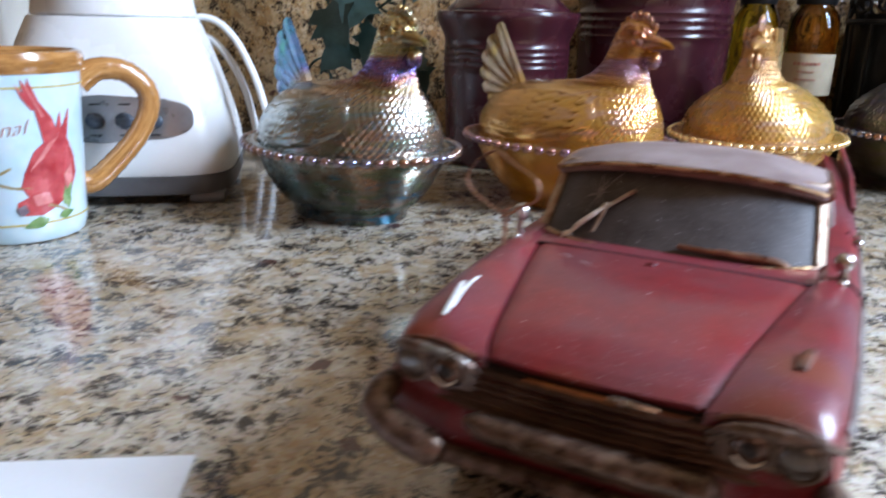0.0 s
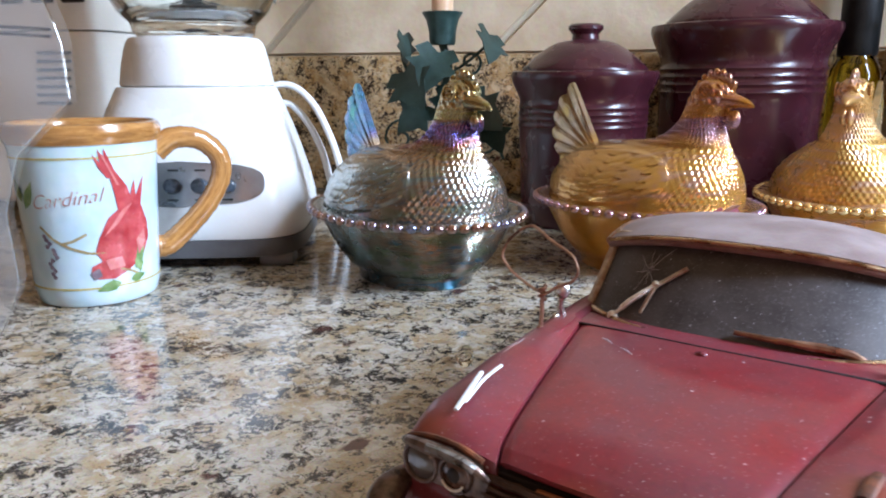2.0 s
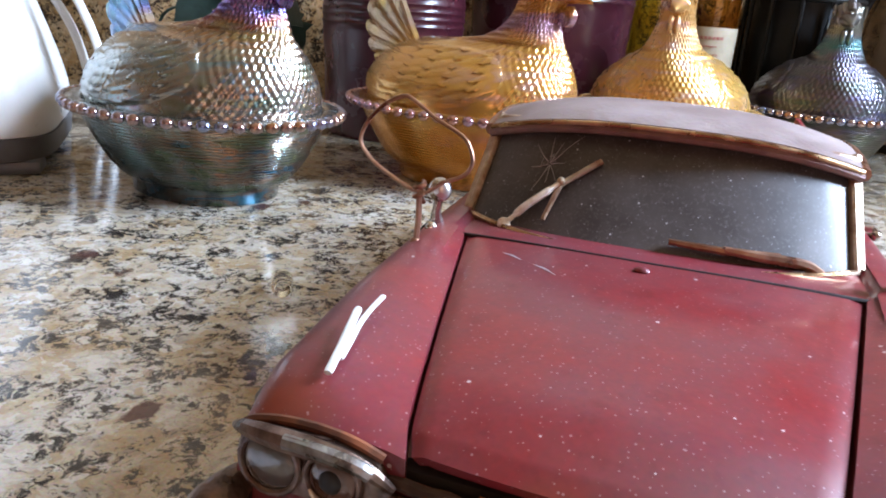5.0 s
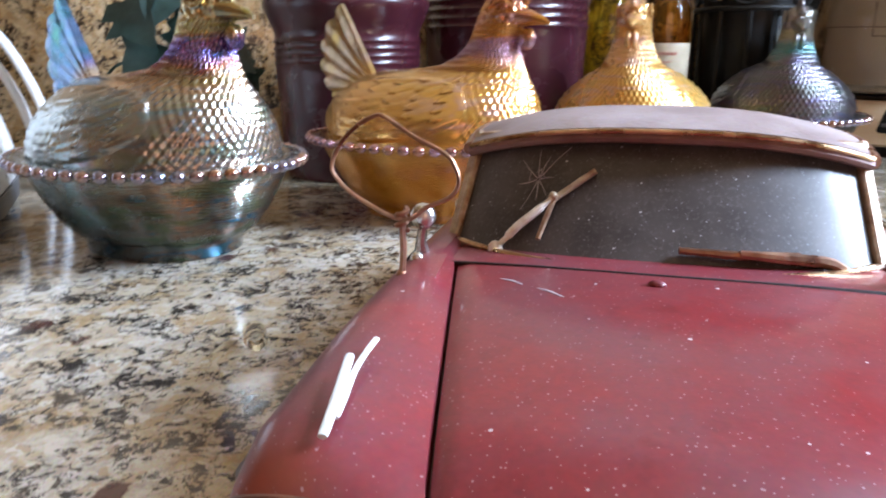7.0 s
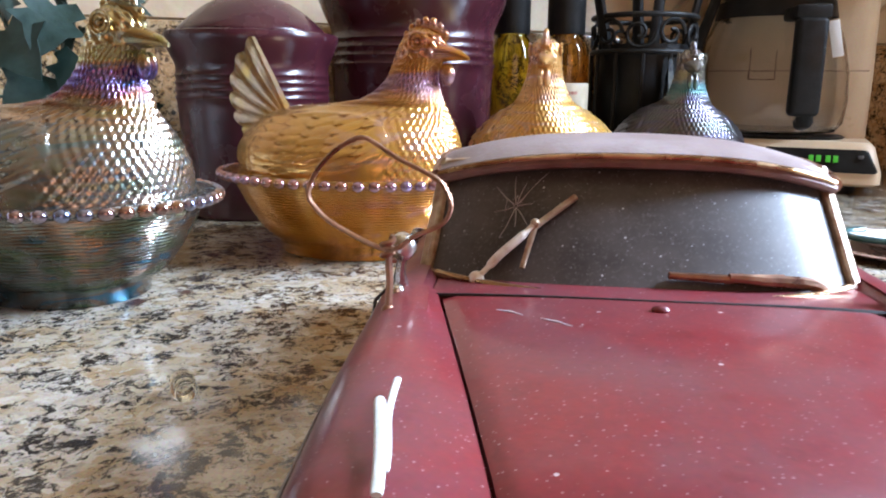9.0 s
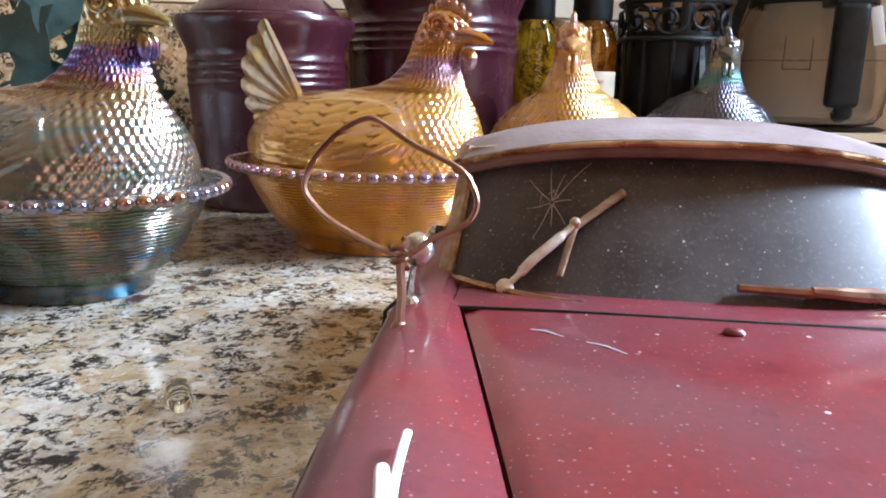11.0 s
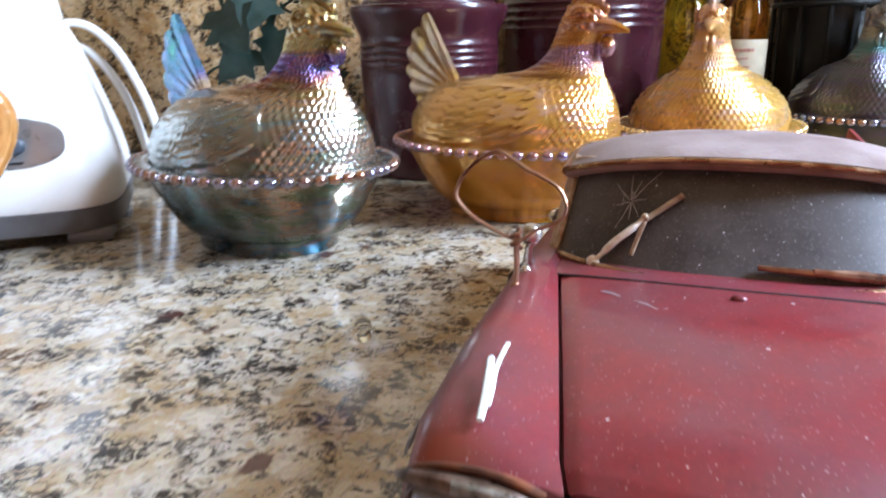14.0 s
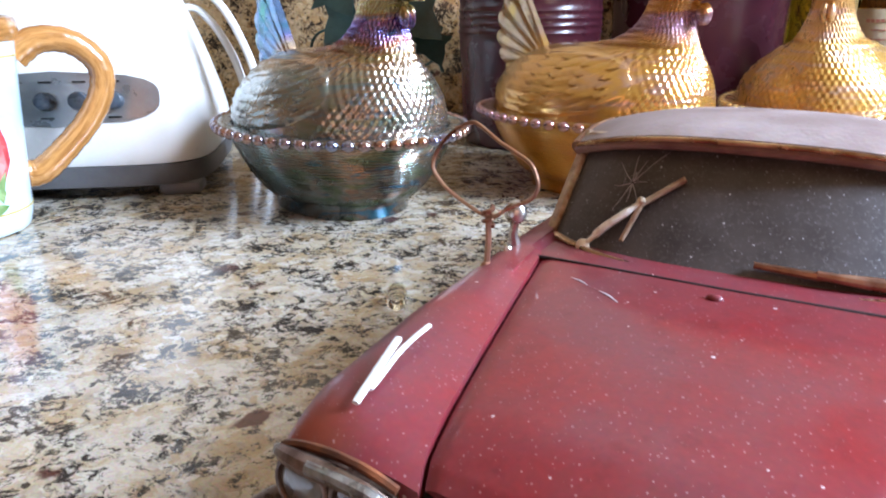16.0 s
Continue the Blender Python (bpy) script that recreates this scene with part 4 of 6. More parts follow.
# badges on the front wings
part("badge", *joined(tube(smooth_path([(-0.0394, -0.0755, 0.0580), (-0.0399, -0.0715, 0.0591), (-0.0406, -0.0675, 0.0600), (-0.0414, -0.0635, 0.0606), (-0.0421, -0.0600, 0.0611)], 4), [0.0006] + [0.0007] * 15 + [0.0006], 8, False, 0.7),
                      tube(smooth_path([(-0.0392, -0.0720, 0.0586), (-0.0398, -0.0675, 0.0592), (-0.0408, -0.0620, 0.0597), (-0.0412, -0.0565, 0.0601), (-0.0414, -0.0515, 0.0602)], 4), [0.0004] + [0.0005] * 15 + [0.0005], 8, False, 0.7)), STICK, car, "white enamelled bars on the wing")
part("badge", *tube([(0.0417, -0.0645, 0.0579), (0.0427, -0.0580, 0.0588), (0.0433, -0.0550, 0.0588)], [0.0014, 0.0015, 0.0012], 8, False, 0.7), SLOT, car, "rusty slot of a missing wing badge")
part("hood_stud", *ball(0.0011, (-0.0014, -0.0140, 0.0600), 10, 6, 1.5, 1, 0.7), RED, car)
for a, b in (((-0.0300, -0.0137), (-0.0253, -0.0170)), ((-0.0223, -0.0190), (-0.0171, -0.0233))):
    z = [seam_z(p[1]) + 0.0020 * (1 - abs(p[0] / seam(p[1])) ** 2.4) for p in (a, b)]
    part("scratch", *tube([(*a, z[0]), (0.5 * (a[0] + b[0]), 0.5 * (a[1] + b[1]) + 0.0003, 0.5 * (z[0] + z[1]) + 0.0001), (*b, z[1])], [0.00012, 0.0003, 0.00012], 6, False, 0.4), CREST, car, "pale scratch in the hood paint")

# headlamps, grille and bumper
for s in (-1, 1):
    lip = [(s * x, -0.0815 - 0.0012 * k, z) for x, z, k in ((0.0505, 0.0505, 0), (0.0490, 0.0524, 0.6), (0.0440, 0.0538, 1), (0.0385, 0.0542, 1.2), (0.0330, 0.0536, 1.2), (0.0285, 0.0520, 1))]
    # rusty lip, coloured dark to stand for the shadow gap over the lamp brow
    part("wing_lip", *tube(smooth_path([(0.975 * x, y + 0.0006, z - 0.0003) for x, y, z in lip], 4), 0.0007, 7), SLOT, car, "rusty lip of the wing")
    brow = smooth_path([(s * 0.0517, -0.0795, 0.0492), (s * 0.0475, -0.0828, 0.0515), (s * 0.0420, -0.0845, 0.0524), (s * 0.0360, -0.0845, 0.0522), (s * 0.0300, -0.0838, 0.0508), (s * 0.0262, -0.0825, 0.0478)], 4)
    unit = part("headlamp", *joined(tube(brow, [0.0006 + 0.0010 * math.sin(math.pi * q / (len(brow) - 1)) for q in range(len(brow))], 8), rings([[(s * x, y, z) for x, z in ((0.0275, 0.0425), (0.0470, 0.0428), (0.0498, 0.0470), (0.0488, 0.0506), (0.0440, 0.0520), (0.0360, 0.0522), (0.0285, 0.0505), (0.0265, 0.0470))] for y in (-0.0822, -0.0760)])), PEWTER, car, "stained twin headlamp surround")
    for x, z, r, mat in ((0.0443, 0.0470, 0.0045, LAMPG), (0.0348, 0.0468, 0.0040, LAMPBROWN)):
        ring = [(s * x + r * math.cos(a), -0.0828, z + r * math.sin(a)) for a in np.linspace(0, 2 * math.pi, 25)[:-1]]
        part("lamp_ring", *tube(ring, 0.00050, 7, True), PEWTER, unit)
        part("lens", *ball(r, (s * x, -0.0820, z), 20, 10, 1, 0.40, 1), mat, unit)
    part("lens_core", *ball(0.0018, (s * 0.0348, -0.0832, 0.0470), 12, 8, 1, 0.5, 1), PART_AND_SHADE_BLACK, unit)
    part("lens_rim", *tube([(s * 0.0348 + 0.0031 * math.cos(a), -0.0838, 0.0468 + 0.0031 * math.sin(a)) for a in np.linspace(radians(205), radians(335), 12)], [0.0002] + [0.00035] * 10 + [0.0002], 6), WORN, unit, "pale worn lower edge of the lens")
    if s < 0:
        part("brow_chrome", *tube([(x, y - 0.0006, z + 0.0003) for x, y, z in brow[9:-3]], 0.0011, 8), CHIPPED, unit, "bright chrome left on the lamp brow")
    part("lower_wing", *block(0.0185, 0.006, 0.0125, (s * 0.0390, -0.0790, 0.0365), 0.0015, 2), RED, car)
    bend = smooth_path([(s * 0.0490, -0.0775, 0.0420), (s * 0.0512, -0.0815, 0.0402), (s * 0.0520, -0.0868, 0.0374), (s * 0.0488, -0.0898, 0.0347), (s * 0.0430, -0.0914, 0.0330), (s * 0.0370, -0.0920, 0.0318), (s * 0.0310, -0.0920, 0.0310)], 5)
    part("bumper_wing", *tube(bend, [0.0016 + 0.0030 * min(1, 4 * q / (len(bend) - 1), 6 * (1.06 - q / (len(bend) - 1))) for q in range(len(bend))], 10, False, 0.8), PEWTER, car, "rust-stained bent bumper end")
grille = part("grille", *block(0.054, 0.004, 0.0200, (0, -0.0778, 0.0395), 0.001), PART_AND_SHADE_BLACK, car, "tarnished pewter and black grille")
for z, y, r in ((0.0480, -0.0806, 0.0010), (0.0460, -0.0812, 0.0007), (0.0443, -0.0816, 0.0008), (0.0426, -0.0818, 0.0006), (0.0412, -0.0820, 0.0009), (0.0394, -0.0822, 0.0010), (0.0330, -0.0812, 0.0008), (0.0308, -0.0810, 0.0010)):
    part("grille_bar", *tube([(x, y - 0.0018 * (1 - (x / 0.03) ** 2), z + 0.0002 * math.sin(900 * x)) for x in np.linspace(-0.0480 if z < 0.043 and z > 0.035 else -0.0275, 0.0480 if z < 0.043 and z > 0.035 else 0.0275, 21)], r, 7), DARKMETAL, grille)
part("hood_crest", *tube([(0.0050, -0.0826, 0.0502), (0.0100, -0.0824, 0.0500), (0.0160, -0.0816, 0.0494)], [0.0007, 0.0009, 0.0005], 7), CHROME, car)
part("hood_chrome", *tube([(x, -0.0820 + 0.0024 * (x / 0.026) ** 2, 0.0488 + 0.0004 * math.cos(x * 120)) for x in np.linspace(-0.0150, 0.0225, 19)], 0.0007, 7), RUST, car, "orange rust line under the hood lip")
bump = [(x, -0.0866 - 0.0020 * (1 - (x / 0.03) ** 2), 0.0386 - 0.0006 * abs(x) / 0.03 + 0.0002 * math.sin(700 * x)) for x in np.linspace(-0.0270, 0.0310, 21)]
part("bumper", *joined(tube(bump, [0.0016] + [0.0032] * 18 + [0.0036, 0.0018], 10, False, 0.9), tube([(x, -0.0835, 0.0255) for x in np.linspace(-0.045, 0.045, 9)], 0.0026, 8)), PEWTER, car, "rust-stained metal front bumper")
for s in (-1, 1):
    part("bumper_iron", *block(0.005, 0.014, 0.004, (s * 0.020, -0.0790, 0.0370), 0.001), PART_AND_SHADE_BLACK, car)

# sides: trim strips, door gaps, handles
for s in (-1, 1):
    strip = []
    for y in np.linspace(-0.072, 0.178, 60):
        grow = table(y, ((-0.072, 0.0012), (-0.03, 0.0026), (0.05, 0.0031), (0.178, 0.0030)))
        mid = table(y, ((-0.072, 0.0495), (0.0, 0.0492), (0.07, 0.0492), (0.178, 0.0450)))
        strip.append([(s * (half_width(y) + 0.0006), y, mid - grow), (s * (half_width(y) + 0.0004), y, mid), (s * (half_width(y) - 0.0003 - 0.22 * grow), y, mid + grow)])
    part("side_trim", *shell(strip, -0.0006 * s), SILVERT, car, "flaking silver side flash")
    for y in (0.0075, 0.0690):
        part("door_gap", *tube([(s * 0.970 * half_width(y), y, 0.0250), (s * 0.992 * half_width(y), y, 0.030), (s * (half_width(y) + 0.0003), y - 0.001, 0.037), (s * (half_width(y) + 0.0012), y, 0.044), (s * (half_width(y) - 0.0004), y - 0.002, 0.054), (s * (half_width(y) - 0.0055), y - 0.006, 0.0592)], 0.0004, 5), PART_AND_SHADE_BLACK, car)
    part("door_handle", *joined(tube([(s * 0.0535, 0.0560, 0.0570), (s * 0.0556, 0.0572, 0.0578), (s * 0.0557, 0.0626, 0.0578), (s * 0.0536, 0.0640, 0.0572)], 0.0010, 7), ball(0.0014, (s * 0.0550, 0.0562, 0.0574), 8, 5)), CHROME, car, "chrome door handle")
    fin = [[(s * (half_width(y) - 0.0026 + 0.0012 * k), y, z) for k, z in ((0, shoulder(y) - 0.0030), (0.5, shoulder(y) - 0.0005 + table(y, ((0.10, 0.0), (0.186, 0.0045 if s > 0 else -0.0035)))))] for y in np.linspace(0.10, 0.186, 20)]
    part("tail_fin", *shell(fin, 0.0016 * s), RED, car)
    part("tail_lamp", *joined(ball(0.0042, (s * 0.0475, 0.1865, 0.0560), 12, 8, 0.8, 0.7, 1.9), tube([(s * 0.0490, 0.1850, 0.0650), (s * 0.0505, 0.1885, 0.0530), (s * 0.0515, 0.1890, 0.0400), (s * 0.0480, 0.1900, 0.0310)], [0.0010, 0.0018, 0.0022, 0.0012], 8)), CHROME, car, "worn chrome tail lamp")
part("rear_bumper", *tube([(x, 0.1910 - 0.008 * (abs(x) / 0.055) ** 3, 0.0285) for x in np.linspace(-0.055, 0.055, 17)], 0.0034, 8, False, 1.3), PEWTER, car)
part("exhaust", *tube([(0.036, 0.170, 0.0200), (0.037, 0.194, 0.0195)], 0.0022, 10), PART_AND_SHADE_BLACK, car)

for s in (-1, 1):
    for y in (FRONT_WHEEL, REAR_WHEEL):
        m = Matrix.Translation((s * 0.0420, y, 0.0195)) @ pose(0, 0, 0, 0, 90 * s, 0)
        tyre = [(0.0120, -0.0050), (0.0165, -0.0058), (0.0188, -0.0045), (0.0195, -0.0018), (0.0195, 0.0018), (0.0188, 0.0045), (0.0165, 0.0058), (0.0120, 0.0050)]
        hub = [(0.0002, 0.0062), (0.0030, 0.0060), (0.0044, 0.0046), (0.0085, 0.0040), (0.0115, 0.0054), (0.0130, 0.0050), (0.0130, -0.0040), (0.0002, -0.0042)]
        wheel = part("wheel", *moved(lathe(tyre + tyre[:1], 40, caps=False), m), RUBBER, car, "black rubber tyre")
        part("rim", *moved(lathe(hub, 40), m), PEWTER, wheel, "stained metal wheel rim")
part("underbody", *block(0.074, 0.240, 0.010, (0, 0.052, 0.0195), 0.002), PART_AND_SHADE_BLACK, car)


# ---- plum canisters ----
def canister(x, y, R, H, label):
    """R: flange radius; H: height of the flange's upper edge."""
    k = R / 0.072
    ob = base("canister", pose(x, y, 0.0006), label, "canister", "plum stoneware canisters")
    wall_r = R * 0.872
    prof = [(0.0, 0.004), (wall_r * 0.80, 0.004), (wall_r * 0.82, 0.0), (wall_r * 0.90, 0.0), (wall_r * 0.935, 0.004), (wall_r * 0.95, 0.02), (wall_r * 0.975, 0.4 * H), (wall_r, H - 0.060 * k)]
    z = H - 0.056 * k
    for i in range(4):
        prof += [(wall_r + 0.0004 * k, z + 0.0018 * k), (wall_r + 0.0015 * k, z + 0.0036 * k), (wall_r + 0.0003 * k, z + 0.0054 * k)]
        z += 0.0060 * k
    prof += [(wall_r, z + 0.003), (wall_r + 0.0008, H - 0.0255 * k), (R * 0.905, H - 0.0215 * k), (R * 0.955, H - 0.0140 * k), (R * 0.985, H - 0.0085 * k), (R * 0.999, H - 0.0058 * k), (R, H - 0.0030 * k), (R * 0.992, H - 0.0008 * k), (R * 0.965, H),
             (wall_r * 0.99, H - 0.0012 * k), (wall_r * 0.955, H - 0.0060 * k), (wall_r - 0.006, H * 0.5), (wall_r - 0.009, 0.012), (0.0, 0.010)]
    part("jar", *lathe(prof, 72), PLUM, ob)
    lid = [(0.0, H - 0.003 * k), (wall_r * 0.94, H - 0.0045 * k), (wall_r * 0.965, H - 0.0018 * k), (wall_r * 0.975, H + 0.0010 * k), (wall_r * 0.965, H + 0.0026 * k)]
    for i in range(10):
        t = (i + 1) / 10
        lid.append((R * (0.83 - 0.62 * t), H + 0.0028 * k + 0.0262 * k * math.sin(t * math.pi / 2) ** 0.9))
    lid += [(R * 0.185, H + 0.0300 * k), (R * 0.175, H + 0.0345 * k), (R * 0.205, H + 0.0375 * k), (R * 0.235, H + 0.0395 * k), (R * 0.235, H + 0.0425 * k), (R * 0.20, H + 0.0445 * k), (R * 0.10, H + 0.0450 * k), (0.0, H + 0.0450 * k)]
    part("lid", *lathe(lid, 72), PLUM, ob, "domed lid with a small knob")
    return ob


canister(0.0845, 0.785, 0.0668, 0.1390, "small glazed plum stoneware canister with domed lid")
canister(0.2285, 0.845, 0.0843, 0.1810, "large glazed plum stoneware canister with domed lid")


# ---- countertop blender ----
mixer = base("blender", pose(-0.207, 0.617, 0, 0, 0, 16) @ Matrix.Diagonal((0.985, 0.985, 0.93, 1)), "white electric countertop blender with glass jar", "blender")
rows = [squircle(a, b, z, 64, p) for a, b, z, p in (
    (0.0840, 0.0800, 0.0230, 5.0), (0.0850, 0.0810, 0.0260, 5.0), (0.0855, 0.0812, 0.0340, 4.8), (0.0845, 0.0800, 0.0460, 4.5), (0.0815, 0.0770, 0.0620, 4.2), (0.0770, 0.0730, 0.0800, 3.9),
    (0.0715, 0.0685, 0.1000, 3.5), (0.0655, 0.0635, 0.1190, 3.1), (0.0600, 0.0592, 0.1340, 2.7), (0.0585, 0.0580, 0.1376, 2.5))]
part("housing", *rings(rows), WHITE, mixer)
part("collar", *lathe([(0.0, 0.1378), (0.0565, 0.1378), (0.0585, 0.1392), (0.0583, 0.1420), (0.0560, 0.1560), (0.0530, 0.1690), (0.0512, 0.1735), (0.0490, 0.1762), (0.0450, 0.1768), (0.0, 0.1768)], 64), WHITE, mixer)
part("skirt", *rings([squircle(a, b, z, 64, 5) for a, b, z in ((0.0800, 0.0760, 0.0075), (0.0840, 0.0800, 0.0090), (0.0850, 0.0810, 0.0225))]), GREY, mixer, "grey plastic base skirt")
for sx in (-1, 1):
    for sy in (-1, 1):
        part("foot", *block(0.026, 0.022, 0.0088, (sx * 0.066, sy * 0.063, 0.0046), 0.003), GREY, mixer)


def mixer_front(x, z, out=0.0):
    """A point on the housing's sloping front."""
    y = table(z, ((0.03, 0.0815), (0.046, 0.0800), (0.062, 0.0770), (0.080, 0.0730), (0.10, 0.0685)))
    return Vector((x, -(y - 0.0035 * (abs(x) / 0.06) ** 4) - out, z))


plate = []
for v in np.linspace(-1, 1, 13):
    w = 0.0600 * (1 - abs(v) ** 3.2) ** (1 / 2.2) + 0.0006
    plate.append([mixer_front(u * w, 0.0660 + 0.0170 * v, 0.0012) for u in np.linspace(-1, 1, 25)])
panel = part("control_panel", *shell(plate, -0.0035), PANEL, mixer, "oval brushed silver control panel")
for k in range(5):
    p = mixer_front(-0.042 + 0.0192 * k, 0.0645, 0.001)
    part("button", *moved(lathe([(0.0, -0.002), (0.0058, -0.002), (0.0060, 0.004), (0.0052, 0.0068), (0.0030, 0.0080), (0.0, 0.0082)], 24), Matrix.Translation(p) @ pose(0, 0, 0, 78, 0, 0)), KNOB, panel, "round slate push button")
for k in range(5):
    for dz in (0.0115, -0.0105):
        p = mixer_front(-0.042 + 0.0192 * k, 0.0650 + dz, 0.0017)
        part("marking", *block(0.0075, 0.0006, 0.0011, p, 0), BLACK, panel)
jar = [(0.0, 0.1840), (0.030, 0.1840), (0.0330, 0.1775), (0.0420, 0.1772), (0.0455, 0.1800), (0.0470, 0.1870), (0.0480, 0.1890), (0.0560, 0.1980), (0.0640, 0.2150), (0.0690, 0.2400), (0.0720, 0.3000), (0.0740, 0.3700), (0.0750, 0.3720), (0.0705, 0.3720), (0.0680, 0.3000), (0.0650, 0.2420), (0.0600, 0.2180), (0.0500, 0.2010), (0.0400, 0.1930), (0.0, 0.1920)]
prow = []
for r, z in jar:
    prow.append([(max(r, 1e-4) * (1 + (0.022 if z > 0.19 else 0) * math.cos(4 * a)) * math.cos(a), max(r, 1e-4) * (1 + (0.022 if z > 0.19 else 0) * math.cos(4 * a)) * math.sin(a), z) for a in np.linspace(0, 2 * math.pi, 65)[:-1]])
glass_jar = part("jar", *rings(prow), GLASS, mixer, "thick clear glass blender jar")
part("jar_handle", *tube(smooth_path([(0.0560, 0.030, 0.352), (0.098, 0.046, 0.340), (0.104, 0.050, 0.285), (0.092, 0.045, 0.235), (0.056, 0.030, 0.215)], 6), 0.0085, 10), GLASS, glass_jar)
part("jar_lid", *lathe([(0.0, 0.372), (0.072, 0.372), (0.074, 0.388), (0.060, 0.394), (0.0, 0.394)], 48), WHITE, mixer)
part("cutter", *joined(lathe([(0.0, 0.1925), (0.018, 0.1925), (0.017, 0.198), (0.008, 0.201), (0.006, 0.208), (0.0, 0.209)], 24), *[moved(block(0.030, 0.007, 0.0012, (0.012, 0, 0), 0.0003), Matrix.Translation((0, 0, 0.206)) @ pose(0, 0, 0, 0, -28 if k % 2 else 20, 90 * k)) for k in range(4)]), BLACK, glass_jar, "dark metal cutter hub")
cord_a = smooth_path([(-0.200, 0.700, 0.120), (-0.165, 0.725, 0.137), (-0.142, 0.735, 0.122), (-0.124, 0.738, 0.085), (-0.112, 0.735, 0.045), (-0.106, 0.730, 0.010), (-0.108, 0.755, 0.0040), (-0.140, 0.80, 0.0040), (-0.22, 0.84, 0.0040)], 7)
cord_b = smooth_path([(-0.205, 0.705, 0.095), (-0.172, 0.733, 0.118), (-0.155, 0.742, 0.108), (-0.138, 0.746, 0.075), (-0.128, 0.746, 0.035), (-0.124, 0.745, 0.010), (-0.130, 0.770, 0.0040), (-0.18, 0.81, 0.0040), (-0.26, 0.85, 0.0040)], 7)
tagged(mesh_ob("power_cord", *moved(joined(tube(cord_a, 0.0034, 9), tube(cord_b, 0.0034, 9)), pose(-0.024, 0.004, 0) @ Matrix.Diagonal((1, 1, 0.94, 1))), WHITE), "white looped power cord behind the blender", "power cord")


# ---- bird mug ----
MUG = pose(-0.2068, 0.4790, 0.0006, 0, 0, 40) @ Matrix.Diagonal((1, 1, 0.962, 1))
MR, MH = 0.0425, 0.1130
mug = base("mug", MUG, "pale blue painted ceramic mug with wood-look handle", "mug")


def mug_r(z):
    return table(z, ((0.0, 0.0345), (0.006, 0.0365), (0.03, 0.0378), (0.08, 0.0408), (0.102, 0.0425), (0.113, 0.0435)))


prof = [(0.0, 0.004), (0.0305, 0.004), (0.0315, 0.0), (0.0340, 0.0)] + [(mug_r(z), z) for z in np.linspace(0.002, 0.1005, 16)] + [(0.0385, 0.1005), (0.0350, 0.050), (0.0325, 0.008), (0.0, 0.007)]
part("cup", *lathe(prof, 80), SKYGLAZE, mug)
brow = [(mug_r(0.1) - 0.0044, 0.1006), (mug_r(0.10) + 0.0008, 0.1006), (mug_r(0.105) + 0.0019, 0.1040), (mug_r(0.11) + 0.0020, 0.1085), (mug_r(0.113) + 0.0004, 0.1122), (0.0415, 0.1130), (0.0395, 0.1110), (0.0385, 0.1006)]
def grained(ob, n, closed):
    """Store where each point lies round and along its piece, for streaks that run along it."""
    at = ob.data.attributes.new("grain", "FLOAT_VECTOR", "POINT")
    for i in range(len(ob.data.vertices)):
        row, j = divmod(i, n)
        a = 2 * math.pi * j / n
        at.data[i].vector = (1.3 * math.cos(a), 1.3 * math.sin(a), 0.9 * row) if closed else (2.2 * math.cos(a), 2.2 * math.sin(a), 0.07 * row)


grained(part("lip", *lathe(brow, 80, caps=False), WOODGLAZE, mug, "brown wood-look lip"), 80, True)
hp = smooth_path([(0.0400, 0, 0.0920), (0.0520, 0, 0.1000), (0.0680, 0, 0.0985), (0.0800, 0, 0.0870), (0.0805, 0, 0.0720), (0.0710, 0, 0.0540), (0.0550, 0, 0.0370), (0.0440, 0, 0.0280), (0.0370, 0, 0.0270)], 7)
grained(part("handle", *tube(hp, [0.0068 - 0.0012 * math.sin(math.pi * q / (len(hp) - 1)) + 0.0002 * math.sin(2.2 * q) for q in range(len(hp))], 14, False, 1.2), WOODGLAZE, mug, "twig-shaped brown handle"), 14, False)
for z in (0.0930, 0.0120):
    part("painted_line", *lathe([(mug_r(z) - 0.001, z - 0.0008), (mug_r(z) + 0.0003, z - 0.0006), (mug_r(z) + 0.0003, z + 0.0006), (mug_r(z) - 0.001, z + 0.0008)], 80, caps=False), GOLDLINE, mug)


def wrapped(outline, lift=0.0004):
    """The inside of a flat outline of (along, up) in metres laid round the mug as thin paint; along 0 faces the room."""
    zs = [z for _, z in outline]
    rows = max(2, int((max(zs) - min(zs)) / 0.0007))
    levels = np.linspace(min(zs) + 1e-6, max(zs) - 1e-6, rows + 1)

    def spans(z):
        cut = []
        for (a, b), (c, d) in zip(outline, outline[1:] + outline[:1]):
            if (b > z) != (d > z):
                cut.append(a + (z - b) / (d - b) * (c - a))
        cut.sort()
        return list(zip(cut[::2], cut[1::2]))

    v, f = [], []
    for z0, z1 in zip(levels, levels[1:]):
        low, high = spans(z0), spans(z1)
        if len(low) != len(high):
            low = high = spans(0.5 * (z0 + z1))
        for (a, b), (c, d) in zip(low, high):
            k = max(1, int(max(b - a, d - c) / 0.0022) + 1)
            n = len(v)
            for z, p, q in ((z0, a, b), (z1, c, d)):
                for m in range(k + 1):
                    g = -1.55 + (p + (q - p) * m / k) / 0.0410
                    v.append(((mug_r(z) + lift) * math.cos(g), (mug_r(z) + lift) * math.sin(g), z))
            f += [(n + m, n + m + 1, n + k + 2 + m, n + k + 1 + m) for m in range(k)]
    return v, f


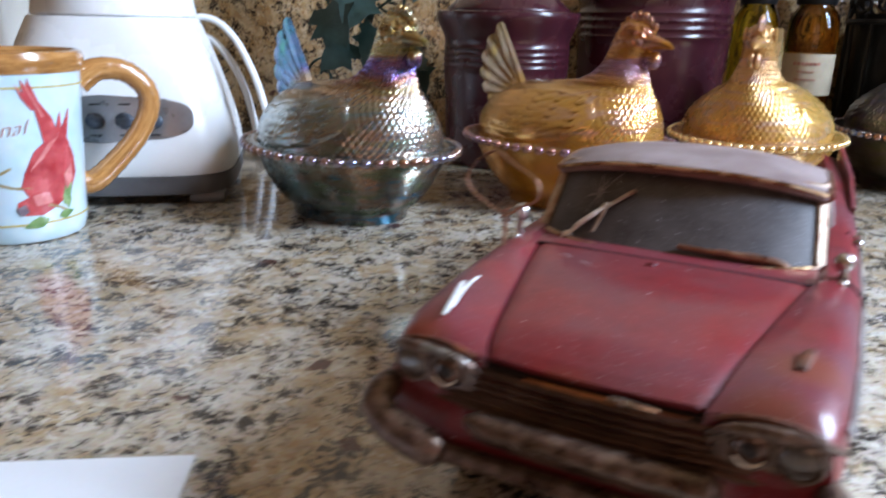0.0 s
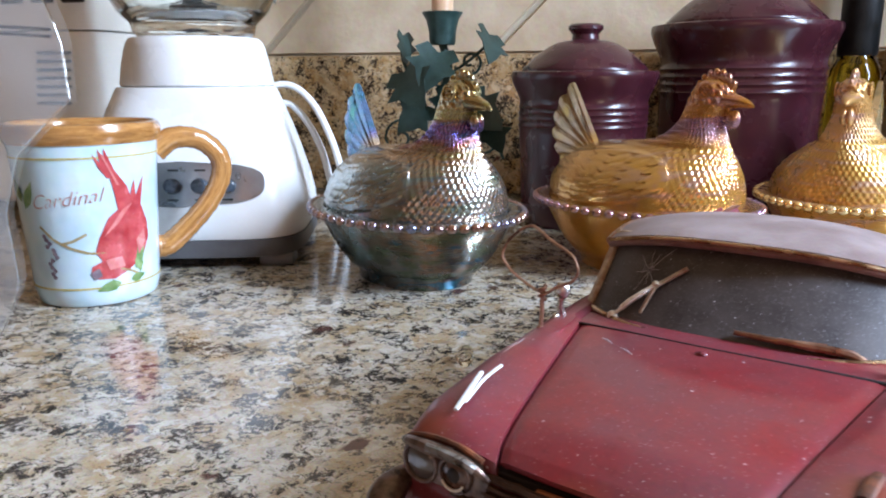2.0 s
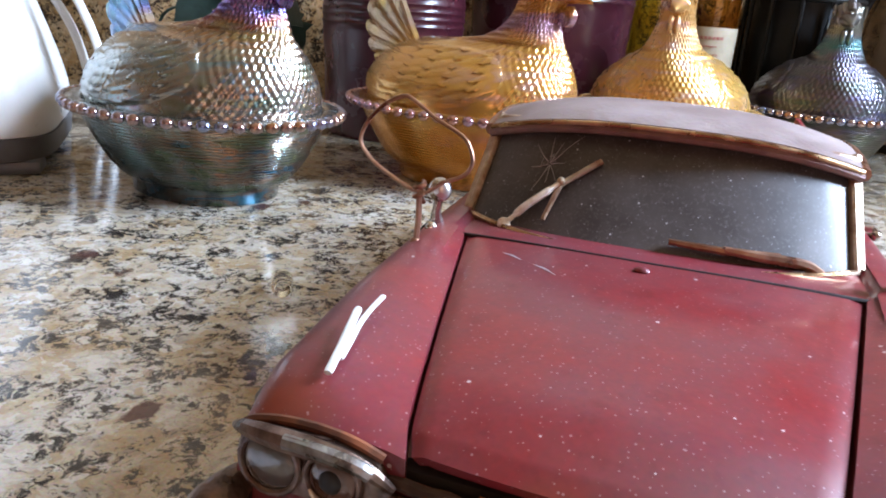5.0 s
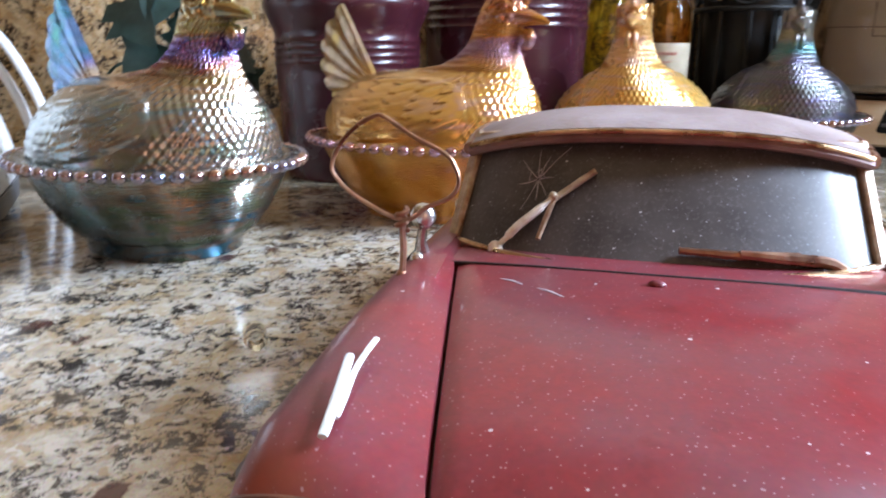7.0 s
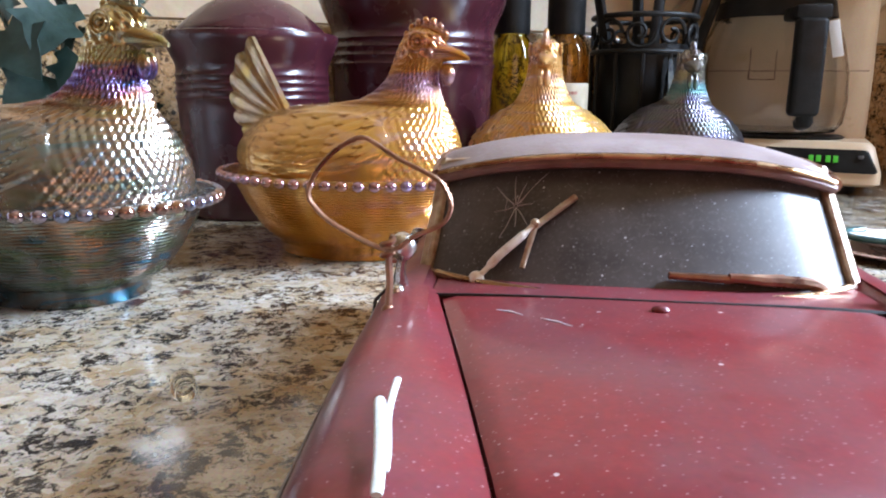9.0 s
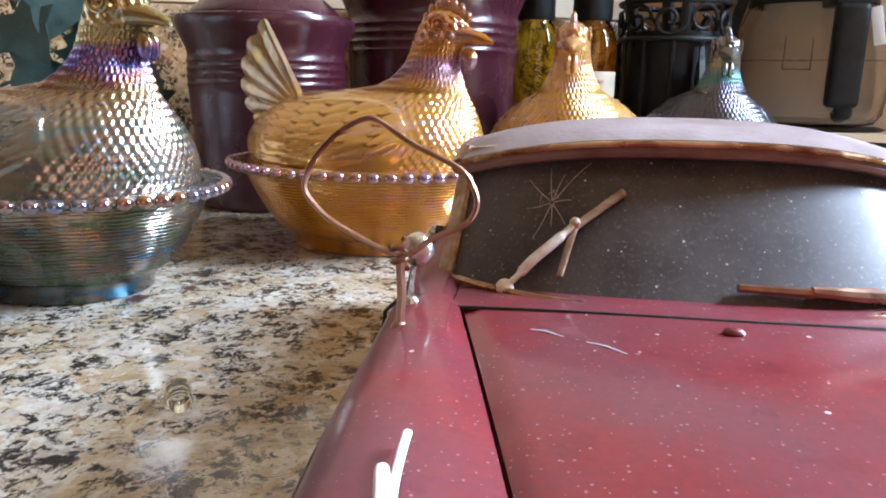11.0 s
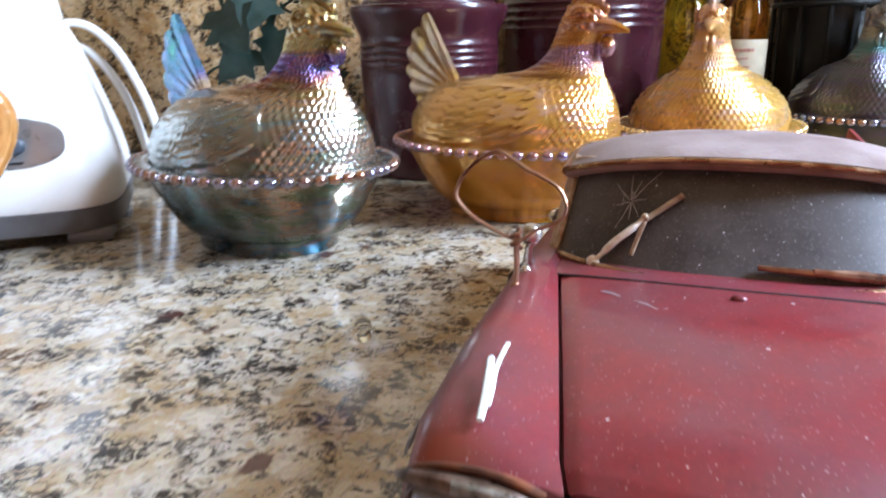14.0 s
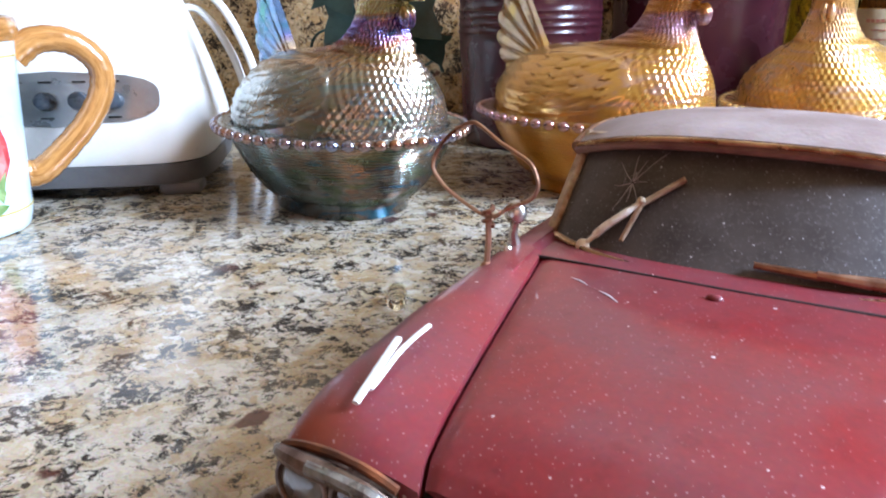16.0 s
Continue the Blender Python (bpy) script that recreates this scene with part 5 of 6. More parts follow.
def strokes(lines, w):
    out = []
    for line in lines:
        for (a, b), (c, d) in zip(line, line[1:]):
            L = math.hypot(c - a, d - b) or 1
            nx, nz = -(d - b) / L * w / 2, (c - a) / L * w / 2
            out.append(wrapped([(a + nx, b + nz), (c + nx, d + nz), (c - nx, d - nz), (a - nx, b - nz)]))
    return joined(*out)


def leaf_shape(x, z, ang, L, w):
    c, s = math.cos(radians(ang)), math.sin(radians(ang))
    pts = [(0, 0), (0.3 * L, 0.5 * w), (0.6 * L, 0.4 * w), (L, 0), (0.6 * L, -0.4 * w), (0.3 * L, -0.5 * w)]
    return wrapped([(x + p * c - q * s, z + p * s + q * c) for p, q in pts], 0.0005)


part("painted_red_shape", *wrapped([(-0.0062, 0.0215), (-0.0015, 0.0172), (0.0080, 0.0170), (0.0180, 0.0215), (0.0290, 0.0290), (0.0345, 0.0400), (0.0335, 0.0500), (0.0280, 0.0640), (0.0170, 0.0640), (0.0070, 0.0560), (0.0005, 0.0430), (-0.0020, 0.0350), (0.0015, 0.0290), (-0.0050, 0.0262)]), REDPAINT, mug, "red painted shape")
part("painted_red_shape", *joined(*[wrapped(p, 0.0005) for p in ([(0.0130, 0.0600), (0.0225, 0.0640), (0.0195, 0.0745), (0.0125, 0.0850), (0.0095, 0.0820), (0.0120, 0.0680)], [(0.0095, 0.0800), (0.0125, 0.0850), (0.0075, 0.0985), (0.0070, 0.0900)],
                                                               [(0.0090, 0.0800), (0.0105, 0.0840), (0.0042, 0.0985), (0.0050, 0.0890)], [(0.0085, 0.0800), (0.0095, 0.0830), (0.0012, 0.0955), (0.0040, 0.0870)])]), REDPAINT, mug, "red painted shape")
part("painted_red_shape", *joined(wrapped([(0.0180, 0.0600), (0.0285, 0.0620), (0.0315, 0.0800), (0.0255, 0.0690)], 0.0006), wrapped([(0.0200, 0.0640), (0.0250, 0.0670), (0.0245, 0.0785), (0.0215, 0.0700)], 0.0006)), REDPAINT, mug, "red painted shape")
part("painted_rose_shape", *joined(wrapped([(0.0030, 0.0440), (0.0120, 0.0520), (0.0220, 0.0640), (0.0150, 0.0600)], 0.0008), wrapped([(0.0235, 0.0400), (0.0300, 0.0460), (0.0310, 0.0380), (0.0250, 0.0300)], 0.0008), wrapped([(0.0030, 0.0300), (0.0130, 0.0310), (0.0150, 0.0240), (0.0050, 0.0230)], 0.0008), wrapped([(0.0050, 0.0960), (0.0066, 0.0950), (0.0145, 0.0760), (0.0130, 0.0760)], 0.0008)), ROSE, mug)
part("painted_dark_shape", *wrapped([(-0.0066, 0.0225), (-0.0010, 0.0250), (0.0005, 0.0200), (-0.0040, 0.0175)], 0.0009), BERRY, mug)
part("painted_twig", *strokes([[(-0.034, 0.0520), (-0.026, 0.0440), (-0.016, 0.0385), (-0.006, 0.0350), (0.004, 0.0340)], [(-0.022, 0.0410), (-0.014, 0.0430), (-0.006, 0.0470)], [(0.012, 0.0230), (0.020, 0.0200), (0.028, 0.0150)]], 0.0016), TWIG, mug)
for leaf in (leaf_shape(-0.044, 0.062, 62, 0.020, 0.007), leaf_shape(-0.047, 0.066, 105, 0.016, 0.007), leaf_shape(0.022, 0.021, 60, 0.016, 0.006), leaf_shape(0.026, 0.018, 95, 0.017, 0.006), leaf_shape(0.012, 0.0145, 195, 0.017, 0.007), leaf_shape(0.018, 0.0145, 10, 0.012, 0.006)):
    part("painted_leaf", *leaf, LEAFPAINT, mug)
random.seed(4)
part("painted_berry", *joined(*[wrapped([(x + 0.0017 * math.cos(t), z + 0.0017 * math.sin(t)) for t in np.linspace(0, 2 * math.pi, 8)[:-1]], 0.0006) for x, z in [(-0.030 + random.uniform(-0.003, 0.004) + 0.10 * (0.045 - q), q) for q in np.linspace(0.020, 0.046, 13)]]), BERRY, mug)


def lettering(text, size):
    """The built-in font's outlines as flat faces, in metres."""
    cu = bpy.data.curves.new("lettering", "FONT")
    cu.body, cu.size, cu.shear, cu.offset = text, size, 0.35, -0.00022
    ob = new("lettering", cu)
    bpy.context.view_layer.update()
    me = bpy.data.meshes.new_from_object(ob.evaluated_get(bpy.context.evaluated_depsgraph_get()))
    bpy.data.objects.remove(ob)
    return [v.co.copy() for v in me.vertices], [tuple(p.vertices) for p in me.polygons]


tv, tf = lettering("Cardinal", 0.0125)
span = max(v.x for v in tv)
word = []
for v in tv:
    a = -1.55 + (-0.0375 + v.x * 0.044 / span) / 0.0410
    z = 0.0625 + v.y * 1.0 + 0.10 * v.x
    word.append(((mug_r(z) + 0.0006) * math.cos(a), (mug_r(z) + 0.0006) * math.sin(a), z))
part("lettering", word, tf, INK, mug, "russet script lettering", smooth=False)


# ---- candle holder with metal ivy ----
CX, CY = -0.062, 0.845
holder = base("candle_holder", pose(CX, CY, 0.0006) @ Matrix.Diagonal((1, 1, 0.945, 1)), "dark green metal candle holder with ivy leaves", "candle holder")
part("candle_cup", *lathe([(0.0, 0.176), (0.0125, 0.176), (0.0135, 0.180), (0.0140, 0.190), (0.0165, 0.202), (0.0205, 0.2085), (0.0210, 0.2100), (0.0195, 0.2100), (0.0130, 0.196), (0.0, 0.194)], 36), VERDI, holder)
part("stem", *joined(tube(smooth_path([(0, 0, 0.177), (0.006, 0.002, 0.150), (-0.004, 0.0, 0.110), (0.005, 0, 0.060), (0, 0, 0.008)], 6), 0.0042, 8), lathe([(0.0, 0.0), (0.048, 0.0), (0.050, 0.004), (0.020, 0.010), (0.006, 0.016), (0.0, 0.016)], 36)), VERDI, holder)


def scroll(centre, r0, turns, start, tilt):
    pts = []
    for q in range(28):
        a = start + turns * 2 * math.pi * q / 27
        r = r0 * (1 - 0.85 * q / 27)
        pts.append((centre[0] + r * math.cos(a), centre[1] + tilt * r * math.sin(a), centre[2] + r * math.sin(a)))
    return tube(pts, 0.0016, 6)


part("tendril", *joined(scroll((0.028, 0.004, 0.158), 0.016, 1.3, 3.4, 0.2), scroll((-0.030, 0.0, 0.140), 0.018, 1.2, 0.2, 0.2), scroll((0.045, 0.0, 0.075), 0.020, 1.3, 2.4, 0.3), scroll((-0.048, 0.004, 0.075), 0.022, 1.3, 0.6, 0.3),
                        tube(smooth_path([(0, 0, 0.120), (0.03, -0.01, 0.110), (0.052, -0.012, 0.090), (0.066, -0.010, 0.055)], 6), 0.0016, 6), tube(smooth_path([(0, 0, 0.130), (-0.035, -0.01, 0.150), (-0.042, -0.008, 0.176)], 6), 0.0016, 6),
                        tube(smooth_path([(0, 0, 0.140), (0.03, -0.006, 0.160), (0.048, -0.006, 0.176)], 6), 0.0016, 6)), VERDI, holder)


def ivy(size):
    """A lobed leaf, folded along its midrib, in x and z."""
    out = [(0, 0), (0.30, -0.16), (0.52, 0.06), (0.34, 0.22), (0.62, 0.40), (0.34, 0.52), (0.24, 0.74), (0.0, 1.05)]
    ring = out + [(-x, z) for x, z in out[-2:0:-1]]
    v = [(x * size, 0.16 * size * abs(x) - 0.10 * size * (z - 0.5) ** 2, z * size) for x, z in ring]
    c = [(0, 0.02 * size, 0.45 * size)]
    n = len(v)
    v = v + [(x, y + 0.0009, z) for x, y, z in v] + c + [(0, 0.02 * size + 0.0009, 0.45 * size)]
    f = []
    for i in range(n):
        k = (i + 1) % n
        f += [(i, k, 2 * n), (n + k, n + i, 2 * n + 1), (i, n + i, n + k, k)]
    return v, f


for x, y, z, size, rx, ry, rz in ((0.000, -0.020, 0.168, 0.046, 165, 20, 8), (-0.036, -0.016, 0.148, 0.052, 160, -38, -14), (0.050, -0.008, 0.186, 0.040, 150, 30, 50), (-0.040, -0.006, 0.186, 0.034, 175, 5, 76),
                                  (0.030, -0.018, 0.116, 0.046, 158, -48, 20), (0.014, -0.022, 0.128, 0.038, 165, 10, -30), (-0.014, -0.014, 0.112, 0.042, 165, 45, -20), (0.050, -0.012, 0.092, 0.034, 160, -20, 30)):
    part("ivy_leaf", *moved(ivy(size), Matrix.Translation((x, y, z)) @ pose(0, 0, 0, 0, 0, rz) @ pose(0, 0, 0, 0, ry, 0) @ pose(0, 0, 0, rx, 0, 0)), LEAFM, holder, "dull verdigris ivy leaf")
tagged(mesh_ob("candle", *moved(lathe([(0.0, 0.0), (0.0108, 0.0), (0.0112, 0.03), (0.0108, 0.17), (0.006, 0.180), (0.0, 0.181)], 28), pose(CX, CY, 0.1850))  , WAX), "peach taper candle standing in the holder", "candle")


# ---- bottles ----
def bottle(x, y, r, H, liquid, label, tag):
    ob = base("bottle", pose(x, y, 0.0006) @ Matrix.Diagonal((1, 1, 0.95, 1)), label, "bottle", "oil and vinegar bottles")
    part("glass", *lathe([(0.0, 0.004), (r * 0.85, 0.004), (r * 0.9, 0.0), (r * 0.98, 0.003), (r, 0.012), (r, 0.134), (r * 0.96, 0.146), (r * 0.80, 0.155), (r * 0.70, 0.158), (r * 0.66, 0.180), (0.0, 0.180)], 40), liquid, ob)
    part("cap", *lathe([(0.0, 0.1605), (r * 0.74, 0.1605), (r * 0.78, 0.162), (r * 0.76, H - 0.004), (r * 0.70, H), (0.0, H)], 32), BLACK, ob, "tall black plastic cap")
    if tag:
        v = lathe([(r + 0.0004, tag[0]), (r + 0.0006, tag[0] + 0.001), (r + 0.0006, tag[1] - 0.001), (r + 0.0004, tag[1]), (r - 0.0005, tag[1]), (r - 0.0005, tag[0])], 40, caps=False)
        lab = part("label", *v, LABEL, ob, "cream paper label")
        lines = []
        for k, w in enumerate((0.9, 0.55, 0.7)):
            for a in np.linspace(-w / 2, w / 2, 7):
                t = -1.95 + a
                lines.append(moved(block(r * w / 7.4, 0.0004, 0.0028 if k == 0 else 0.0014, (0, 0, 0), 0), Matrix.Translation(((r + 0.0008) * math.cos(t), (r + 0.0008) * math.sin(t), tag[1] - 0.010 - 0.008 * k)) @ pose(0, 0, 0, 0, 0, math.degrees(t) + 90)))
        part("label_lines", *joined(*lines), INK, lab)
    return ob


bottle(0.336, 0.872, 0.0225, 0.255, OILG, "glass bottle of yellow-green olive oil", None)
bottle(0.388, 0.860, 0.0240, 0.255, AMBERG, "glass bottle of amber vinegar with cream label", (0.070, 0.112))


# ---- utensil holder ----
UX, UY, UR = 0.482, 0.872, 0.052
crock = base("utensil_holder", pose(UX, UY, 0.0006) @ Matrix.Diagonal((1, 1, 0.97, 1)), "black wrought iron utensil holder with scrolls", "utensil holder")
part("liner", *lathe([(0.0, 0.003), (UR - 0.008, 0.003), (UR - 0.006, 0.006), (UR - 0.006, 0.150), (UR - 0.009, 0.150), (UR - 0.010, 0.008), (0.0, 0.006)], 40), BLACK, crock, "dark inner jar")
for z in (0.004, 0.142, 0.178):
    part("hoop", *tube([((UR) * math.cos(a), UR * math.sin(a), z) for a in np.linspace(0, 2 * math.pi, 41)[:-1]], 0.0028, 8, True), IRON, crock)
for k in range(12):
    a = 2 * math.pi * k / 12
    part("upright", *tube([(UR * math.cos(a), UR * math.sin(a), 0.004), (UR * math.cos(a), UR * math.sin(a), 0.142)], 0.0022, 6), IRON, crock)
for k in range(10):
    a = 2 * math.pi * (k + 0.5) / 10
    pts = []
    for q in range(22):
        t = 2.6 * math.pi * q / 21 * (1 if k % 2 else -1)
        r = 0.0165 * (1 - 0.8 * q / 21)
        b = a + r * math.cos(t) / UR
        pts.append((UR * math.cos(b), UR * math.sin(b), 0.160 + r * math.sin(t)))
    part("scroll", *tube(pts, 0.0020, 6), IRON, crock)
for k, (x, y, lean, turn, kind) in enumerate(((-0.020, -0.010, -14, 20, 0), (0.010, 0.016, 5, 80, 1), (0.024, -0.014, 13, 140, 2), (-0.004, -0.024, -5, 200, 0), (0.034, 0.010, 20, 30, 1), (-0.034, 0.012, -9, 300, 2))):
    m = Matrix.Translation((UX + x * 0.6, UY + y * 0.6, 0.012)) @ pose(0, 0, 0, 0, lean, 0) @ pose(0, 0, 0, 0, 0, turn)
    head = [ball(0.030, (0, 0, 0.300), 16, 10, 1, 0.30, 1.3), block(0.060, 0.004, 0.085, (0, 0, 0.300), 0.002), ball(0.024, (0, 0, 0.300), 16, 10, 1, 0.8, 0.9)][kind]
    ut = tagged(mesh_ob("kitchen_utensil", *moved(joined(tube([(0, 0, 0), (0, 0, 0.15), (0, 0, 0.27)], [0.0055, 0.0065, 0.0045], 10, False, 0.7), head), m), BLACK), "black plastic cooking utensil standing in the holder", "utensil", "utensils in the holder")


# ---- coffee maker ----
maker = base("coffee_maker", pose(0.650, 0.862, 0.0, 0, 0, -42) @ Matrix.Diagonal((0.96, 0.86, 0.94, 1)), "cream drip coffee maker with glass carafe", "coffee maker")
part("base_unit", *rings([squircle(a, b, z, 96, 16, 0, cy) for a, b, z, cy in ((0.101, 0.085, 0.010, 0.0), (0.106, 0.090, 0.013, 0.0), (0.106, 0.090, 0.024, 0.0), (0.098, 0.083, 0.051, 0.001), (0.093, 0.079, 0.056, 0.002))]), CREAM, maker)
# recessed foot, its black standing for the shadow below the base
part("foot", *rings([squircle(a, 0.074, z, 48, 6) for a, z in ((0.086, 0.0), (0.088, 0.012))]), BLACK, maker, "recessed black foot")
part("control_strip", *rings([squircle(a, 0.006, z, 64, 7, x, -0.0852 + 0.296 * (z - 0.0245)) for a, x, z in ((0.0550, 0.0445, 0.0245), (0.0575, 0.0442, 0.0270), (0.0500, 0.0420, 0.0465), (0.0475, 0.0415, 0.0485))]), BLACK, maker, "black control strip")
slope = Matrix.Translation((0.0, -0.0892, 0.0355)) @ pose(0, 0, 0, -16.5)
digits = [block(0.0046, 0.0012, 0.0070, (x, 0, 0.003), 0.0003) for x in (0.0390, 0.0460, 0.0550, 0.0620)]
part("display", *moved(joined(*digits), slope), LED, maker, "glowing green clock display")
for x, z, w in ((-0.0055, -0.0030, 0.005), (0.0045, -0.0030, 0.005), (0.0150, -0.0035, 0.005), (0.0265, -0.0045, 0.008), (0.0850, 0.0060, 0.005)):
    part("key", *moved(block(w, 0.002, 0.0035 if w < 0.006 else 0.005, (x, 0, z), 0.0006), slope), GREY, maker)
part("warming_plate", *lathe([(0.0, 0.0561), (0.070, 0.0561), (0.072, 0.0580), (0.066, 0.0600), (0.0, 0.0596)], 48), BLACK, maker)
part("tower", *rings([squircle(a, b, z, 64, 4.5, 0, cy) for a, b, z, cy in ((0.094, 0.034, 0.050, 0.052), (0.094, 0.034, 0.120, 0.052), (0.092, 0.036, 0.200, 0.050), (0.090, 0.038, 0.235, 0.048))]), CREAM, maker)
part("seam", *block(0.176, 0.0012, 0.0010, (0, 0.0170, 0.132), 0), CLAY, maker)
part("water_gauge", *joined(block(0.0012, 0.0012, 0.056, (-0.036, 0.0168, 0.150), 0), block(0.0012, 0.0012, 0.056, (-0.008, 0.0168, 0.150), 0), block(0.028, 0.0012, 0.0012, (-0.022, 0.0168, 0.122), 0)), CLAY, maker, "outline of the water gauge")
part("brew_head", *rings([squircle(a, b, z, 64, 4, 0, cy) for a, b, z, cy in ((0.072, 0.062, 0.212, 0.0), (0.090, 0.084, 0.224, 0.0), (0.094, 0.088, 0.270, 0.0), (0.090, 0.084, 0.330, 0.0), (0.080, 0.074, 0.338, 0.0))]), CREAM, maker)
carafe = base("carafe", pose(0.650, 0.862, 0.0570, 0, 0, -42) @ Matrix.Translation((-0.012, -0.014, 0)) @ Matrix.Diagonal((1.09, 0.92, 1.02, 1)), "clear glass coffee carafe with black handle", "carafe")
part("flask", *lathe([(0.0, 0.0), (0.050, 0.0), (0.064, 0.003), (0.0705, 0.012), (0.0725, 0.035), (0.0705, 0.065), (0.0640, 0.096), (0.0530, 0.122), (0.0480, 0.132), (0.0460, 0.132), (0.0500, 0.121), (0.0622, 0.095), (0.0687, 0.065), (0.0707, 0.035), (0.0687, 0.013), (0.062, 0.005), (0.0, 0.003)], 56), CARAFE, carafe)
part("band", *lathe([(0.0510, 0.118), (0.0560, 0.117), (0.0530, 0.134), (0.0490, 0.134)], 56, caps=False), BLACK, carafe)
part("lid", *lathe([(0.0, 0.133), (0.047, 0.133), (0.048, 0.142), (0.030, 0.147), (0.0, 0.147)], 40), BLACK, carafe)
part("handle", *moved(joined(block(0.026, 0.018, 0.092, (0.010, -0.092, 0.066), 0.005, 3), block(0.030, 0.048, 0.013, (0.010, -0.074, 0.117), 0.003), tube([(0.012, -0.092, 0.024), (0.014, -0.088, 0.015), (0.014, -0.078, 0.013)], 0.0075, 10)), pose(0, 0, 0, 0, 0, 15)), BLACK, carafe, "black plastic carafe handle")
part("tag", *moved(block(0.009, 0.0012, 0.034, (0, 0, 0), 0.0004), Matrix.Translation((0.054, -0.072, 0.093)) @ pose(0, 0, 0, 10, -12, 0)), PAPER, carafe, "small white paper tag")


# ---- bread machine, bag, paper and small things ----
bread = base("bread_machine", pose(-0.520, 0.835, 0.0) @ Matrix.Diagonal((1, 1, 0.93, 1)), "ivory plastic bread machine with vent slots", "bread machine")
part("casing", *rings([squircle(a, b, z, 72, 9) for a, b, z in ((0.142, 0.108, 0.010), (0.146, 0.112, 0.014), (0.150, 0.116, 0.150), (0.146, 0.113, 0.1925))]), IVORY, bread)
part("lid", *rings([squircle(a, b, z, 72, 9) for a, b, z in ((0.145, 0.112, 0.1945), (0.144, 0.110, 0.225), (0.136, 0.102, 0.262), (0.122, 0.088, 0.275))]), IVORY, bread)
for k in range(7):
    part("vent_slot", *block(0.038, 0.004, 0.0036, (0.098 - 0.0010 * k, -0.1150, 0.1710 - 0.0086 * k), 0.001), PART_AND_SHADE_BLACK, bread)
for k in range(4):
    for row in range(2):
        part("vent_slot", *moved(block(0.024, 0.004, 0.0042, (0, 0, 0), 0.001), Matrix.Translation((0.122 - 0.034 * k, -0.1085 - 0.0016 * row, 0.2330 - 0.0095 * row)) @ pose(0, 0, 0, -12, 0, 0)), PART_AND_SHADE_BLACK, bread)
for sx in (-1, 1):
    for sy in (-1, 1):
        part("foot", *moved(lathe([(0.0, 0.0), (0.012, 0.0), (0.012, 0.011), (0.0, 0.011)], 20), Matrix.Translation((sx * 0.11, sy * 0.085, 0))), GREY, bread)

bag = base("plastic_bag", pose(-0.245, 0.390, 0.0, 0, 0, 14), "clear zip bag of wrapped sweets standing on granite", "plastic bag")
grid = []
for v in np.linspace(0, 1, 26):
    row = []
    for u in np.linspace(-1, 1, 30):
        puff = 0.020 * (1 - u * u) * math.sin(math.pi * min(1, 0.08 + 0.92 * (1 - v) ** 0.9)) + 0.0022 * math.sin(9 * u + 7 * v) * math.sin(11 * v + 3 * u)
        half = table(v, ((0.0, 0.040), (0.15, 0.050), (0.35, 0.046), (0.52, 0.058), (0.68, 0.086), (0.85, 0.080), (1.0, 0.068)))
        row.append((u * half + 0.003 * math.sin(8 * v), -puff - 0.004 + 0.020 * v, 0.001 + 0.180 * v))
    grid.append(row)
part("front_film", *shell(grid, 0.0003), FILM, bag)
part("back_film", *shell([[(x, 0.040 * z / 0.180 - 0.4 * y - 0.002, z) for x, y, z in r] for r in grid], 0.0003), FILM, bag)
part("zip", *joined(*[tube([(x, 0.012 + 0.0015 * math.sin(40 * x), z - 0.06 * x) for x in np.linspace(-0.070, 0.078, 16)], 0.0009, 6) for z in (0.160, 0.1635)]), GREY, bag, "grey press-seal strip")
part("side_seam", *tube([(r[-1][0], r[-1][1] + 0.0006, r[-1][2]) for r in grid], 0.0006, 6), GLASS, bag, "clear folded edge")
part("packet", *block(0.060, 0.007, 0.078, (-0.005, 0.006, 0.0760), 0.002), YELLOW, bag, "yellow card packet inside")
random.seed(21)
part("sweets", *joined(*[moved(block(0.018, 0.009, 0.010, (0, 0, 0), 0.003), Matrix.Translation((-0.030 + 0.016 * (k % 4), 0.004 + 0.004 * (k % 2), 0.009 + 0.010 * (k // 4))) @ pose(0, 0, 0, random.uniform(-30, 30), random.uniform(-35, 35), random.uniform(-30, 30))) for k in range(12)]), AMBERFOIL, bag, "toffee-brown wrapped sweets")

tagged(mesh_ob("paper_card", *moved(block(0.110, 0.150, 0.0012, (-0.055, -0.075, 0.0), 0.0004), pose(0.000, 0.2545, 0.0012, 0, 0, 11)), PAPER), "blank white paper card lying on granite", "paper card")
tagged(mesh_ob("glass_bead", *moved(lathe([(0.0, -0.006), (0.003, -0.006)] + [(0.0036 + 0.0005 * (k % 2), -0.005 + 0.001 * k) for k in range(11)] + [(0.003, 0.006), (0.0, 0.006)], 16), pose(0.0462, 0.4090, 0.0042, 0, 84, 100)), GLASS), "tiny ribbed clear glass piece on granite", "glass bead")

rest = base("spoon_rest", pose(0.478, 0.528, 0.0006, 0, 0, -28) @ Matrix.Diagonal((0.82, 0.82, 0.50, 1)), "white and teal ceramic spoon rest on brown saucer", "spoon rest")
part("saucer", *lathe([(0.0, 0.002), (0.040, 0.002), (0.042, 0.0), (0.048, 0.0), (0.070, 0.0085), (0.072, 0.0105), (0.069, 0.0110), (0.046, 0.004), (0.0, 0.004)], 48), CLAY, rest, "shallow brown stoneware saucer")
